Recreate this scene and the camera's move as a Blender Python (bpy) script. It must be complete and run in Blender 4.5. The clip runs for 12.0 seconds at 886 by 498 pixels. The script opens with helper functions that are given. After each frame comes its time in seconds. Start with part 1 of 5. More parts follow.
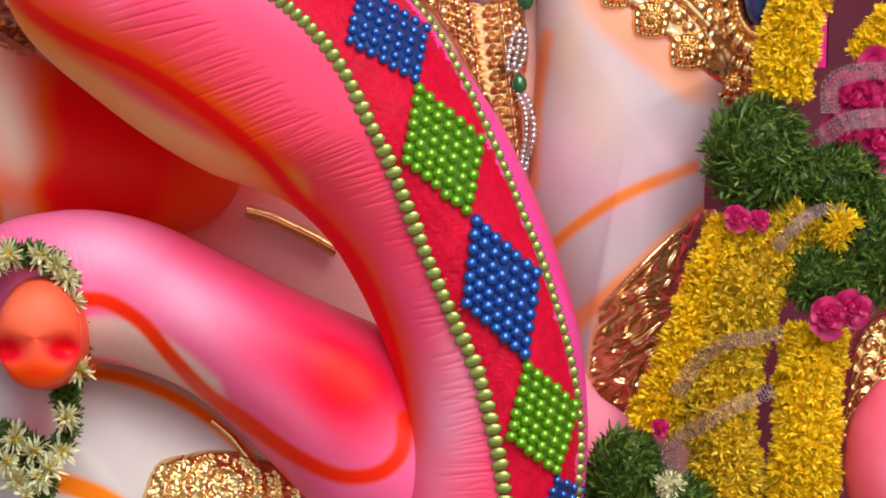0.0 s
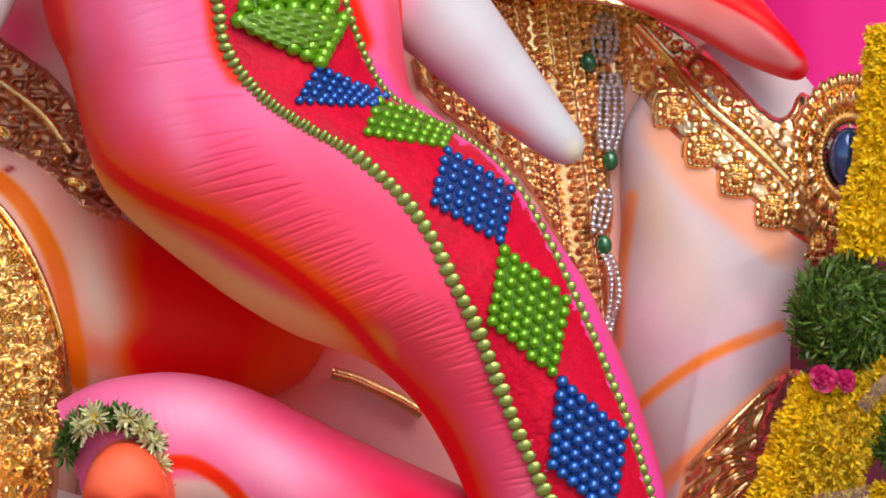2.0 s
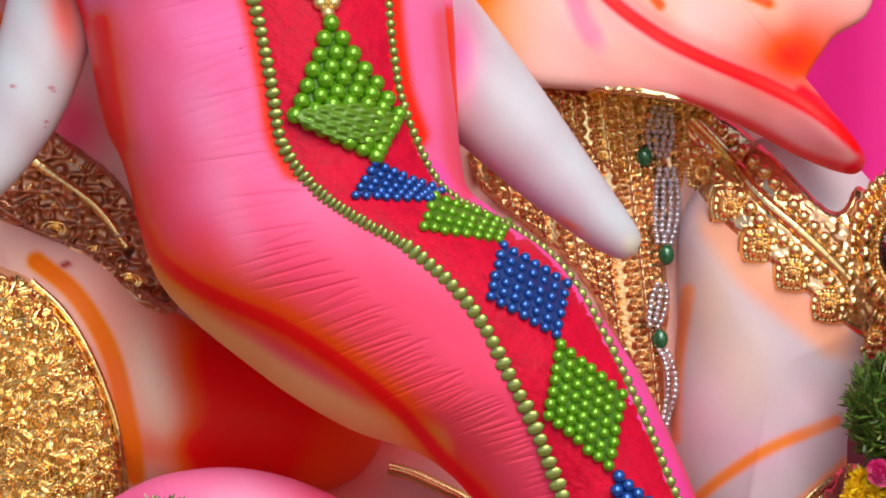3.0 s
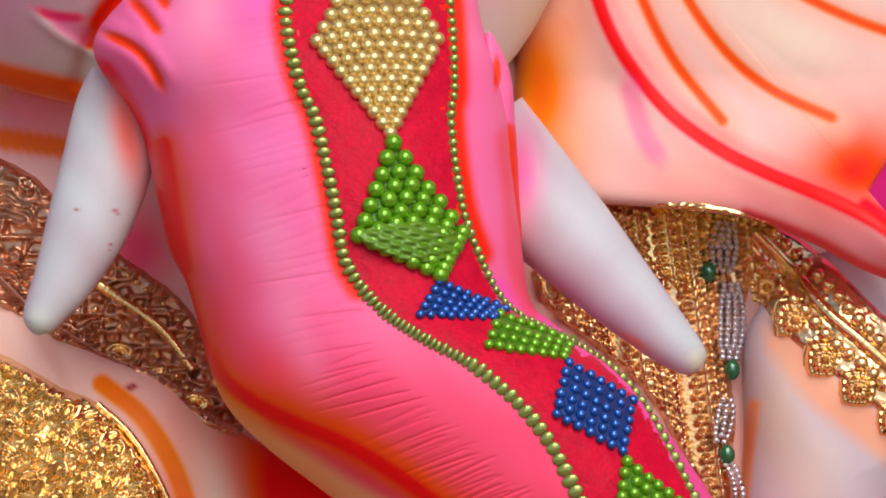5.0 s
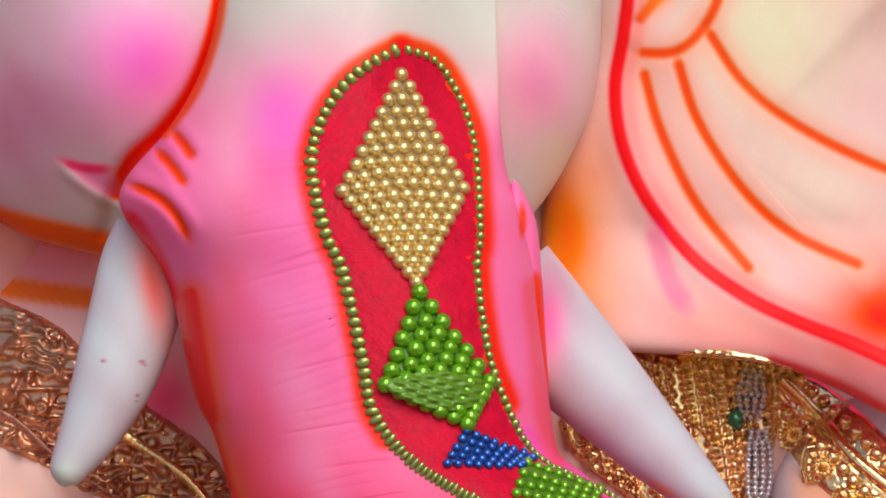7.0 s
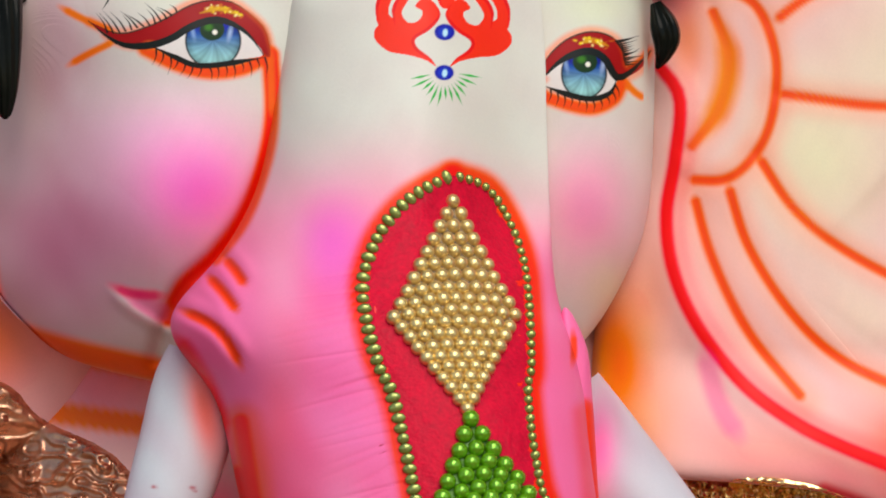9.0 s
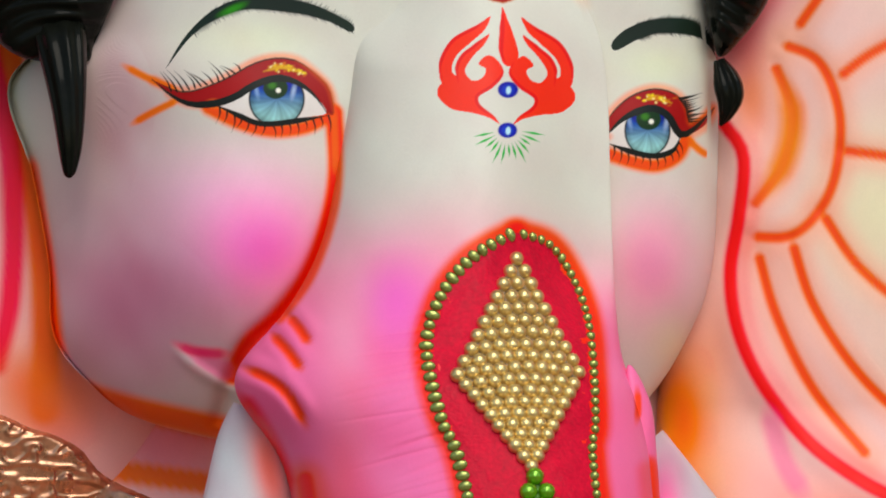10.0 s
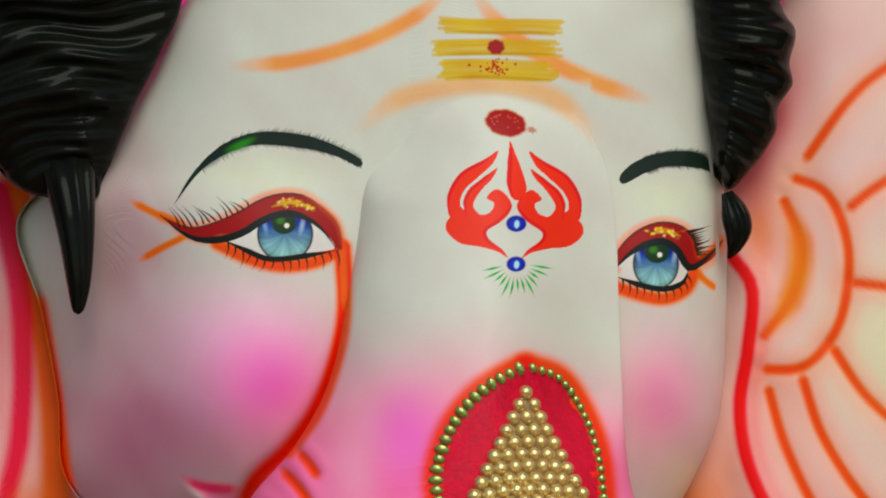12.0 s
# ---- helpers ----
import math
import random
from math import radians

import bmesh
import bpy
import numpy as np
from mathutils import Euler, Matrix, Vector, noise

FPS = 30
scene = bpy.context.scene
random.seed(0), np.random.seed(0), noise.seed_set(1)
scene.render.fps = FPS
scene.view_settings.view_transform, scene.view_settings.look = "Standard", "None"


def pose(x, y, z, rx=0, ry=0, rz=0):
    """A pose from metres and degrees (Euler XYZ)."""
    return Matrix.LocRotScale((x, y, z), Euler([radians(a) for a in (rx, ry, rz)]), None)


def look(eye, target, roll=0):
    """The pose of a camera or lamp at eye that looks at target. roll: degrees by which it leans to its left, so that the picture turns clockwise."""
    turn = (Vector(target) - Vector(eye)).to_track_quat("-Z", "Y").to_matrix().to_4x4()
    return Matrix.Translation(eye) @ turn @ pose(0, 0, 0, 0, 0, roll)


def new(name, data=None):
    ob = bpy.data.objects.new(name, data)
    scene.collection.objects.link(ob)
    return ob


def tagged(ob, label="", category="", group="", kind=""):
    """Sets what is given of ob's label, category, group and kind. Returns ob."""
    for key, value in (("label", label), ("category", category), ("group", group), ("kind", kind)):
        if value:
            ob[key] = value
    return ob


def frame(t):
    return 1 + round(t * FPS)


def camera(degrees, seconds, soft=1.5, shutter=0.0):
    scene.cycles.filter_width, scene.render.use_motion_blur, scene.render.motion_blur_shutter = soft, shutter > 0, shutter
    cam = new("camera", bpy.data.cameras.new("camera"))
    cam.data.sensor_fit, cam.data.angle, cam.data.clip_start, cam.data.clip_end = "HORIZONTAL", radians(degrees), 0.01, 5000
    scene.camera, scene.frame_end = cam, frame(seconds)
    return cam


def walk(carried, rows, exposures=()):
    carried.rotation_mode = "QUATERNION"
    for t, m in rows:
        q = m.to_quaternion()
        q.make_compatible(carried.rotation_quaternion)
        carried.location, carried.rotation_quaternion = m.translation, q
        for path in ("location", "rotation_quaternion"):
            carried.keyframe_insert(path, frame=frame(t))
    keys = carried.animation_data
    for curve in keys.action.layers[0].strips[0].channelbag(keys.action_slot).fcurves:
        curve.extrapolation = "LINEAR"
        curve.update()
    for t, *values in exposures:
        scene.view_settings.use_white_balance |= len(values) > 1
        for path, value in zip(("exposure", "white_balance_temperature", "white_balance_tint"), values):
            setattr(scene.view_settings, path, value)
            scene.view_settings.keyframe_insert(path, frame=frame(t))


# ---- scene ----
# A painted plaster temple statue in close view, seen through a long lens from one standpoint.
# Sculpting units: 1 unit = 0.444 mm; u to the right, v up, h towards the viewer.
U = 0.4 / 900
STAND = 9000.0
EYE = 1.6

cam = camera(9.957, 12.0, soft=1.85)
ROWS = [
    (0.0, 85.021, -1.312, -2.398),
    (0.5, 85.454, -1.228, -2.246),
    (1.0, 85.907, -1.194, -1.967),
    (1.5, 86.390, -1.042, -1.826),
    (2.0, 86.820, -0.999, -1.455),
    (2.5, 87.238, -0.969, -1.296),
    (3.0, 87.875, -0.869, -0.829),
    (3.2, 88.094, -0.886, -0.626),
    (4.8, 89.082, -0.198, -0.206),
    (5.0, 89.201, -0.136, -0.120),
    (5.5, 89.561, -0.090, -0.092),
    (6.0, 90.000, 0.000, 0.000),
    (6.5, 90.454, 0.107, 0.170),
    (7.0, 90.880, 0.220, 0.178),
    (7.2, 91.082, 0.181, 0.254),
    (8.8, 92.167, -0.096, 0.705),
    (9.0, 92.309, 0.083, 0.751),
    (9.5, 92.635, 0.192, 1.223),
    (10.0, 92.960, 0.182, 1.475),
    (10.5, 93.312, 0.263, 1.481),
    (11.0, 93.927, 0.401, 1.424),
    (11.5, 94.246, 0.362, 1.472),
    (12.0, 94.473, 0.484, 1.594),
]
walk(cam, [(t, pose(0, -STAND * U, EYE, rx, ry, rz)) for t, rx, ry, rz in ROWS],
     exposures=[(0, 0.30, 6750, 14), (3, 0.20, 6720, 14), (6, 0.07, 6700, 14), (9, 0.0, 6650, 12), (10.5, -0.13, 6650, 7), (12, -0.27, 6650, 3)])

# ---- light: an overcast day reaching under the canopy from the open front ----
world = bpy.data.worlds.new("sky")
scene.world = world
world.use_nodes = True
wn = world.node_tree.nodes
sky = wn.new("ShaderNodeTexSky")
sky.sky_type = "NISHITA"
sky.sun_disc = False
sky.sun_elevation, sky.sun_rotation = radians(48), radians(155)
world.node_tree.links.new(sky.outputs[0], wn["Background"].inputs[0])
wn["Background"].inputs[1].default_value = 0.15
sun_data = bpy.data.lights.new("sun", "SUN")
sun_data.energy, sun_data.angle, sun_data.color = 2.0, radians(42), (1.0, 0.94, 0.86)
sun = new("sun", sun_data)
sun.matrix_world = look((1.0, -3.8, 4.9), (0, 0, 0.9))


# ---- materials ----
def shader(name, colour=(0.8, 0.8, 0.8), rough=0.5, metal=0.0, grain=0.1, scale=300.0, bump=0.1, vertex=False, spec=0.5,
           coat=0.0, blotch=25.0, random_tint=0.0, sheen=0.0):
    """A surface with variation at two scales and a fine bump."""
    m = bpy.data.materials.new(name)
    m.use_nodes = True
    nt = m.node_tree
    n, li = nt.nodes, nt.links
    b = n["Principled BSDF"]
    co = n.new("ShaderNodeTexCoord")
    fine, wide = n.new("ShaderNodeTexNoise"), n.new("ShaderNodeTexNoise")
    fine.inputs["Scale"].default_value, fine.inputs["Detail"].default_value = scale, 4
    wide.inputs["Scale"].default_value, wide.inputs["Detail"].default_value = blotch, 3
    for q in (fine, wide):
        li.new(co.outputs["Object"], q.inputs["Vector"])
    add = n.new("ShaderNodeMath")
    add.operation = "ADD"
    li.new(fine.outputs["Fac"], add.inputs[0])
    li.new(wide.outputs["Fac"], add.inputs[1])
    ramp = n.new("ShaderNodeMapRange")
    ramp.inputs["From Min"].default_value, ramp.inputs["From Max"].default_value = 0.6, 1.4
    ramp.inputs["To Min"].default_value, ramp.inputs["To Max"].default_value = 1 - grain, 1 + grain
    li.new(add.outputs[0], ramp.inputs["Value"])
    mul = n.new("ShaderNodeVectorMath")
    mul.operation = "MULTIPLY"
    if vertex:
        at = n.new("ShaderNodeVertexColor")
        at.layer_name = "paint"
        li.new(at.outputs["Color"], mul.inputs[0])
    else:
        mul.inputs[0].default_value = colour
    last = ramp.outputs[0]
    if random_tint:
        inf = n.new("ShaderNodeNewGeometry")
        r2 = n.new("ShaderNodeMapRange")
        r2.inputs["To Min"].default_value, r2.inputs["To Max"].default_value = 1 - random_tint, 1 + random_tint
        li.new(inf.outputs["Random Per Island"], r2.inputs["Value"])
        m2 = n.new("ShaderNodeMath")
        m2.operation = "MULTIPLY"
        li.new(r2.outputs[0], m2.inputs[0])
        li.new(last, m2.inputs[1])
        last = m2.outputs[0]
    li.new(last, mul.inputs[1])
    li.new(mul.outputs[0], b.inputs["Base Color"])
    rr = n.new("ShaderNodeMapRange")
    rr.inputs["From Min"].default_value, rr.inputs["From Max"].default_value = 0.3, 0.7
    rr.inputs["To Min"].default_value, rr.inputs["To Max"].default_value = max(0.02, rough - 0.08), rough + 0.08
    li.new(wide.outputs["Fac"], rr.inputs["Value"])
    li.new(rr.outputs[0], b.inputs["Roughness"])
    b.inputs["Metallic"].default_value = metal
    b.inputs["Specular IOR Level"].default_value = spec
    b.inputs["Coat Weight"].default_value = coat
    b.inputs["Coat Roughness"].default_value = 0.15
    b.inputs["Sheen Weight"].default_value = sheen
    bp = n.new("ShaderNodeBump")
    bp.inputs["Strength"].default_value, bp.inputs["Distance"].default_value = bump, 0.001
    li.new(fine.outputs["Fac"], bp.inputs["Height"])
    li.new(bp.outputs[0], b.inputs["Normal"])
    return m


PAINT = shader("airbrushed_enamel", rough=0.45, grain=0.03, scale=500, bump=0.05, vertex=True, spec=0.2)
HAIR = shader("black_lacquer", (0.006, 0.007, 0.005), 0.13, 0, 0.2, 300, 0.05, spec=0.07, blotch=60)
GLOSS = shader("glossy_enamel", rough=0.36, grain=0.04, scale=400, bump=0.04, vertex=True, spec=0.15)
GOLD = shader("gold_paint", (0.87, 0.59, 0.25), 0.17, 0.95, 0.2, 350, 0.1)
BRONZE = shader("bronzed_paint", (0.62, 0.31, 0.18), 0.3, 0.85, 0.3, 200, 0.12, blotch=40)
COPPER = shader("copper_gold", (0.78, 0.48, 0.24), 0.18, 0.9, 0.3, 200, 0.12, blotch=40)
SILVER = shader("silver_paint", (0.72, 0.75, 0.80), 0.25, 0.85, 0.15, 400, 0.2)
RED = shader("crimson_felt", (0.62, 0.004, 0.030), 0.5, 0, 0.25, 330, 0.8, blotch=70, spec=0.12)
BEAD_GOLD = shader("gold_bead", (0.80, 0.61, 0.25), 0.36, 0.8, 0.1, 500, 0.05, blotch=200)
BEAD_GREEN = shader("green_bead", (0.16, 0.42, 0.010), 0.17, 0.45, 0.12, 500, 0.05, coat=0.4, blotch=200)
BEAD_BLUE = shader("blue_bead", (0.02, 0.12, 0.46), 0.13, 0.6, 0.12, 500, 0.05, coat=0.4, blotch=200)
BEAD_EDGE = shader("edge_bead", (0.28, 0.32, 0.07), 0.2, 0.6, 0.5, 500, 0.05, coat=0.3, blotch=120)
YELLOW = shader("yellow_petals", (0.94, 0.66, 0.008), 0.6, 0, 0.12, 300, 0.1, random_tint=0.3)
LEAF = shader("leaf_green", (0.07, 0.15, 0.02), 0.4, 0, 0.2, 300, 0.1, random_tint=0.45)
LEAF_PALE = shader("leaf_pale", (0.17, 0.24, 0.035), 0.45, 0, 0.2, 300, 0.1, random_tint=0.45)
CREAM = shader("cream_petals", (0.72, 0.72, 0.42), 0.6, 0, 0.1, 300, 0.1, random_tint=0.2)
ROSE = shader("rose_petals", (0.50, 0.008, 0.11), 0.5, 0, 0.15, 200, 0.1, random_tint=0.35)
TINSEL = shader("silver_tinsel", (0.34, 0.24, 0.26), 0.4, 0.5, 0.3, 600, 0.4, random_tint=0.3)
GEM = shader("blue_glass", (0.02, 0.08, 0.25), 0.05, 0.3, 0.3, 120, 0.0, coat=1.0)
CLOTH = shader("magenta_cloth", (0.86, 0.006, 0.27), 0.7, 0, 0.08, 900, 0.3, blotch=6, sheen=0.2)
MAROON = shader("maroon_cloth", (0.10, 0.006, 0.022), 0.8, 0, 0.15, 700, 0.3, blotch=8)
PLANK = shader("stage_boards", (0.25, 0.16, 0.09), 0.6, 0, 0.25, 60, 0.2, blotch=4)


# ---- sculpting ----
def world_at(p):
    """Sculpting units to metres, on the line of sight from the standpoint."""
    p = np.asarray(p, float)
    k = 1 - p[..., 2] / STAND
    return np.stack([p[..., 0] * k * U, -p[..., 2] * U, EYE + p[..., 1] * k * U], -1)


def curve_through(points, n, closed=False):
    """A Catmull-Rom curve through the points, as n evenly spaced samples."""
    p = np.asarray(points, float)
    if closed:
        p = np.vstack([p[-1:], p, p[:2]])
    else:
        p = np.vstack([2 * p[0] - p[1], p, 2 * p[-1] - p[-2]])
    out = []
    for i in range(1, len(p) - 2):
        t = np.linspace(0, 1, 40, endpoint=False)[:, None]
        a, b, c, d = p[i - 1], p[i], p[i + 1], p[i + 2]
        out.append(0.5 * (2 * b + (c - a) * t + (2 * a - 5 * b + 4 * c - d) * t ** 2 + (3 * b - a - 3 * c + d) * t ** 3))
    out = np.vstack(out + [p[-2][None]])
    s = np.concatenate([[0], np.cumsum(np.linalg.norm(np.diff(out[:, :2], axis=0), axis=1) + 1e-6)])
    q = np.linspace(0, s[-1], n, endpoint=not closed)
    return np.stack([np.interp(q, s, out[:, k]) for k in range(out.shape[1])], 1)


def grid_faces(rows, cols, wrap=False):
    i, j = np.meshgrid(np.arange(rows - 1), np.arange(cols if wrap else cols - 1), indexing="ij")
    a, b = i * cols + j, i * cols + (j + 1) % cols
    return np.stack([a, b, b + cols, a + cols], -1).reshape(-1, 4)


def tube(path, rings, sides, cap=0.0):
    """A swept body: the path gives u, v, h, half width across, half depth."""
    c = curve_through(path, rings)
    d = np.gradient(c[:, :2], axis=0)
    d /= np.linalg.norm(d, axis=1)[:, None] + 1e-9
    nrm = np.stack([-d[:, 1], d[:, 0]], 1)
    a = np.linspace(0, 2 * np.pi, sides, endpoint=False)
    w, dep = c[:, 3:4] * np.cos(a), c[:, 4:5] * np.sin(a)
    p = np.stack([c[:, 0:1] + nrm[:, 0:1] * w, c[:, 1:2] + nrm[:, 1:2] * w, c[:, 2:3] + dep], -1)
    return p, a, c


def pillow(outline, centre, h0, rise, back=60, n=360, rings=110, power=2.0, tilt=(0, 0)):
    """A rounded body over a closed outline: full in the middle, thin at the edge."""
    o = curve_through(outline, n, closed=True)
    s = np.sin(np.linspace(0, np.pi / 2, rings))
    p = np.empty((rings, n, 3))
    cc = np.asarray(centre, float)
    p[..., :2] = cc + s[:, None, None] * (o[None, :, :2] - cc)
    lift = (1 - s ** power) ** (1 / power)
    p[..., 2] = h0 + rise * lift[:, None]
    rear = p[::4][::-1].copy()
    rear[..., 2] = h0 - back * ((1 - s[::4] ** 2) ** 0.5)[::-1, None]
    p = np.concatenate([p, rear[1:]])
    p[..., 2] += tilt[0] * (p[..., 0] - cc[0]) + tilt[1] * (p[..., 1] - cc[1])
    return p


RICH = 1.42  # strength of the airbrush pigments


class Body:
    """Shells gathered into one mesh, with a painted colour at each vertex."""

    def __init__(self):
        self.p, self.f, self.c, self.m, self.n = [], [], [], [], 0

    def add(self, p, faces, colour, slot=0):
        q = p.reshape(-1, 3)
        self.p.append(q)
        self.c.append(np.broadcast_to(np.asarray(colour, float), (len(q), 3)))
        self.f.append(faces + self.n)
        self.m.append(np.full(len(faces), slot))
        self.n += len(q)

    def mesh(self, name, materials):
        p, f = world_at(np.concatenate(self.p)), np.concatenate(self.f)
        me = bpy.data.meshes.new(name)
        me.vertices.add(len(p))
        me.vertices.foreach_set("co", p.astype(np.float32).ravel())
        me.loops.add(f.size)
        me.loops.foreach_set("vertex_index", f.astype(np.int32).ravel())
        me.polygons.add(len(f))
        me.polygons.foreach_set("loop_start", np.arange(0, f.size, f.shape[1], dtype=np.int32))
        me.polygons.foreach_set("use_smooth", np.ones(len(f), bool))
        me.polygons.foreach_set("material_index", np.concatenate(self.m).astype(np.int32))
        c = np.concatenate(self.c)
        grey = c.mean(1, keepdims=True)
        c = grey + RICH * (c - grey)
        # uneven airbrush passes: broad clouds and fine streaks of thicker pigment
        x, y = np.concatenate(self.p)[:, :2].T
        cloud = np.sin(x / 47 + 1.7 * np.sin(y / 71)) * np.sin(y / 39 + 1.3 * np.sin(x / 83)) + 0.6 * np.sin((x + y) / 23 + np.sin(x / 31))
        streak = np.sin((x - 0.4 * y) / 6.1 + 2 * np.sin(y / 57)) * np.sin(y / 88 + x / 120)
        warm = grey[:, 0] < 0.55
        c = c * (1 + np.where(warm, 0.055, 0.02)[:, None] * cloud[:, None] * np.array((0.4, 1.4, 1.1)) + 0.005 * streak[:, None])
        c = np.clip(c, 0.004, 0.92)
        at = me.color_attributes.new("paint", "FLOAT_COLOR", "POINT")
        at.data.foreach_set("color", np.concatenate([c, np.ones((len(c), 1))], 1).astype(np.float32).ravel())
        for m in materials:
            me.materials.append(m)
        me.update(calc_edges=True)
        me.validate()
        return me


def away(q, line, n=120, closed=False):
    """Distance in the plane of u and v from each point to a curve, and how far along it lies."""
    c = curve_through(line, n, closed)[:, :2]
    if closed:
        c = np.vstack([c, c[:1]])
    best, along = np.full(len(q), 1e9, np.float32), np.zeros(len(q), np.float32)
    x, y = q[:, 0].astype(np.float32), q[:, 1].astype(np.float32)
    for k in range(len(c) - 1):
        (ax, ay), (dx, dy) = c[k].tolist(), (c[k + 1] - c[k]).tolist()
        px, py = x - ax, y - ay
        t = np.clip((px * dx + py * dy) / (dx * dx + dy * dy + 1e-9), 0, 1)
        e = (px - t * dx) ** 2 + (py - t * dy) ** 2
        hit = e < best
        best = np.where(hit, e, best)
        along = np.where(hit, (k + t) / (len(c) - 1), along)
    return np.sqrt(best), along


def smooth(x, lo, hi):
    t = np.clip((x - lo) / (hi - lo), 0, 1)
    return t * t * (3 - 2 * t)


def stroke(col, q, line, colour, core, soft, power=1.0, taper=0.0):
    """An airbrushed line: full within core, fading over soft."""
    c = curve_through(line, 60)[:, :2]
    pad = core + soft
    k = np.where(((q > c.min(0) - pad) & (q < c.max(0) + pad)).all(1))[0]
    if not len(k):
        return
    d, s = away(q[k], line, 60)
    w = 1.0 if not taper else np.clip(np.minimum(s, 1 - s) / taper, 0.0, 1)
    a = (power * w * (1 - smooth(d, core * (0.4 + 0.6 * w), pad * (0.5 + 0.5 * w))))[:, None]
    col[k] = col[k] * (1 - a) + np.asarray(colour) * a


def spray(col, q, centre, radii, colour, power=1.0, turn=0.0):
    """An airbrushed cloud."""
    d = q - np.asarray(centre, float)
    ca, sa = math.cos(radians(turn)), math.sin(radians(turn))
    x, y = (d[:, 0] * ca + d[:, 1] * sa) / radii[0], (d[:, 1] * ca - d[:, 0] * sa) / radii[1]
    a = power * np.exp(-(x * x + y * y) * 1.6)[:, None]
    col[:] = col * (1 - a) + np.asarray(colour) * a


def one(points):
    return points[0]


# paint colours
IVORY, PINK, ROSY = (0.74, 0.72, 0.66), (0.84, 0.26, 0.42), (0.86, 0.10, 0.36)
ORANGE, VERMILION, CORAL = (0.86, 0.13, 0.015), (0.78, 0.02, 0.03), (0.88, 0.16, 0.13)

statue = Body()

INK = (0.008, 0.010, 0.008)


def body_between(left, right, depths, rings, sides):
    """A rounded body between two edge curves; depths gives the middle height and the half depth along it."""
    # pair the edges by their control points, so that the rings follow the form
    k = np.linspace(0, 1, rings)

    def by_control(points):
        p = np.asarray(points, float)
        p = np.vstack([2 * p[0] - p[1], p, 2 * p[-1] - p[-2]])
        m = len(p) - 3
        x = np.clip(k * m, 0, m - 1e-6)
        i = x.astype(int)
        t = (x - i)[:, None]
        a, b, c, d = p[i], p[i + 1], p[i + 2], p[i + 3]
        return 0.5 * (2 * b + (c - a) * t + (2 * a - 5 * b + 4 * c - d) * t ** 2 + (3 * b - a - 3 * c + d) * t ** 3)

    l, r, z = by_control(left), by_control(right), by_control(depths)
    ker = np.exp(-0.5 * (np.arange(-30, 31) / 12.0) ** 2)
    ker /= ker.sum()

    def soften(x):
        e = np.pad(x, ((30, 30), (0, 0)), mode="edge")
        return np.stack([np.convolve(e[:, j], ker, "valid") for j in range(x.shape[1])], 1)

    l, r, z = soften(l), soften(r), soften(z)
    c, w = (l + r) / 2, (r - l) / 2
    a = np.linspace(0, 2 * np.pi, sides, endpoint=False)
    p = np.empty((rings, sides, 3))
    p[..., :2] = c[:, None] + w[:, None] * np.cos(a)[None, :, None]
    p[..., 2] = z[:, :1] + z[:, 1:2] * np.sin(a)
    return p, a, c, w


# ---- trunk: from the brow down, over the bend, and away to the lower curl ----
TRUNK_L = [(-226, 982), (-327, 943), (-380, 848), (-399, 717), (-418, 607), (-447, 472), (-512, 352), (-608, 232), (-524, 108), (-495, 3), (-466, -127)] \
    + [(-433, -189), (-401, -309), (-370, -395), (-309, -464), (-228, -528), (-132, -597), (-26, -656), (47, -680), (123, -710), (195, -777), (247, -857), (289, -942), (322, -1033), (340, -1124), (332, -1210), (312, -1302), (273, -1354), (212, -1365)]
TRUNK_R = [(-95, 981), (-5, 940), (49, 843), (64, 712), (66, 605), (72, 424), (83, 284), (108, 212), (131, 112), (139, 22), (157, -108)] \
    + [(173, -218), (211, -253), (264, -295), (319, -337), (370, -389), (416, -446), (459, -508), (498, -565), (539, -650), (576, -730), (608, -815), (638, -910), (656, -1021), (662, -1133), (654, -1245), (637, -1348), (558, -1461), (408, -1515)]
TRUNK_H = [(35, 12), (45, 50), (52, 95), (60, 130), (70, 165), (86, 202), (112, 238), (150, 265), (175, 275), (200, 285), (230, 285), (260, 280),
           (300, 275), (330, 265), (345, 255), (355, 245), (360, 235), (365, 225), (368, 210), (370, 200), (372, 190), (374, 185), (375, 180),
           (375, 175), (372, 170), (368, 165), (360, 160), (355, 155), (350, 150)]
TP, TA, TCEN, TW = body_between(TRUNK_L, TRUNK_R, TRUNK_H, 1500, 220)
# the root of the trunk swells softly out of the cheek on its broad side
ring_v = TP[:, :, 1].mean(1)
cos_a, sin_a = np.cos(TA)[None], np.sin(TA)[None]
mid_h = TP[..., 2].mean(1, keepdims=True)
half = (TP[..., 2].max(1) - TP[..., 2].min(1))[:, None] / 2
# sideways place across the ring: -1 at the broad flank, 1 at the far one
flank = np.clip(-cos_a, 0, 1) * (TP[:, :1, 0] < TP[:, 110:111, 0]) + np.clip(cos_a, 0, 1) * (TP[:, :1, 0] >= TP[:, 110:111, 0])
bell = 0.5 + 0.5 * np.cos(np.pi * flank)
blend = 0.92 * smooth(ring_v, 300, 470)[:, None] * ((flank > 0) & (sin_a > 0))
far = np.clip(np.abs(cos_a) - flank, 0, 1)
far_bell = (0.5 + 0.5 * np.cos(np.pi * far)) ** 0.8
blend_far = 0.9 * smooth(ring_v, 780, 900)[:, None] * ((far > 0) & (sin_a > 0))
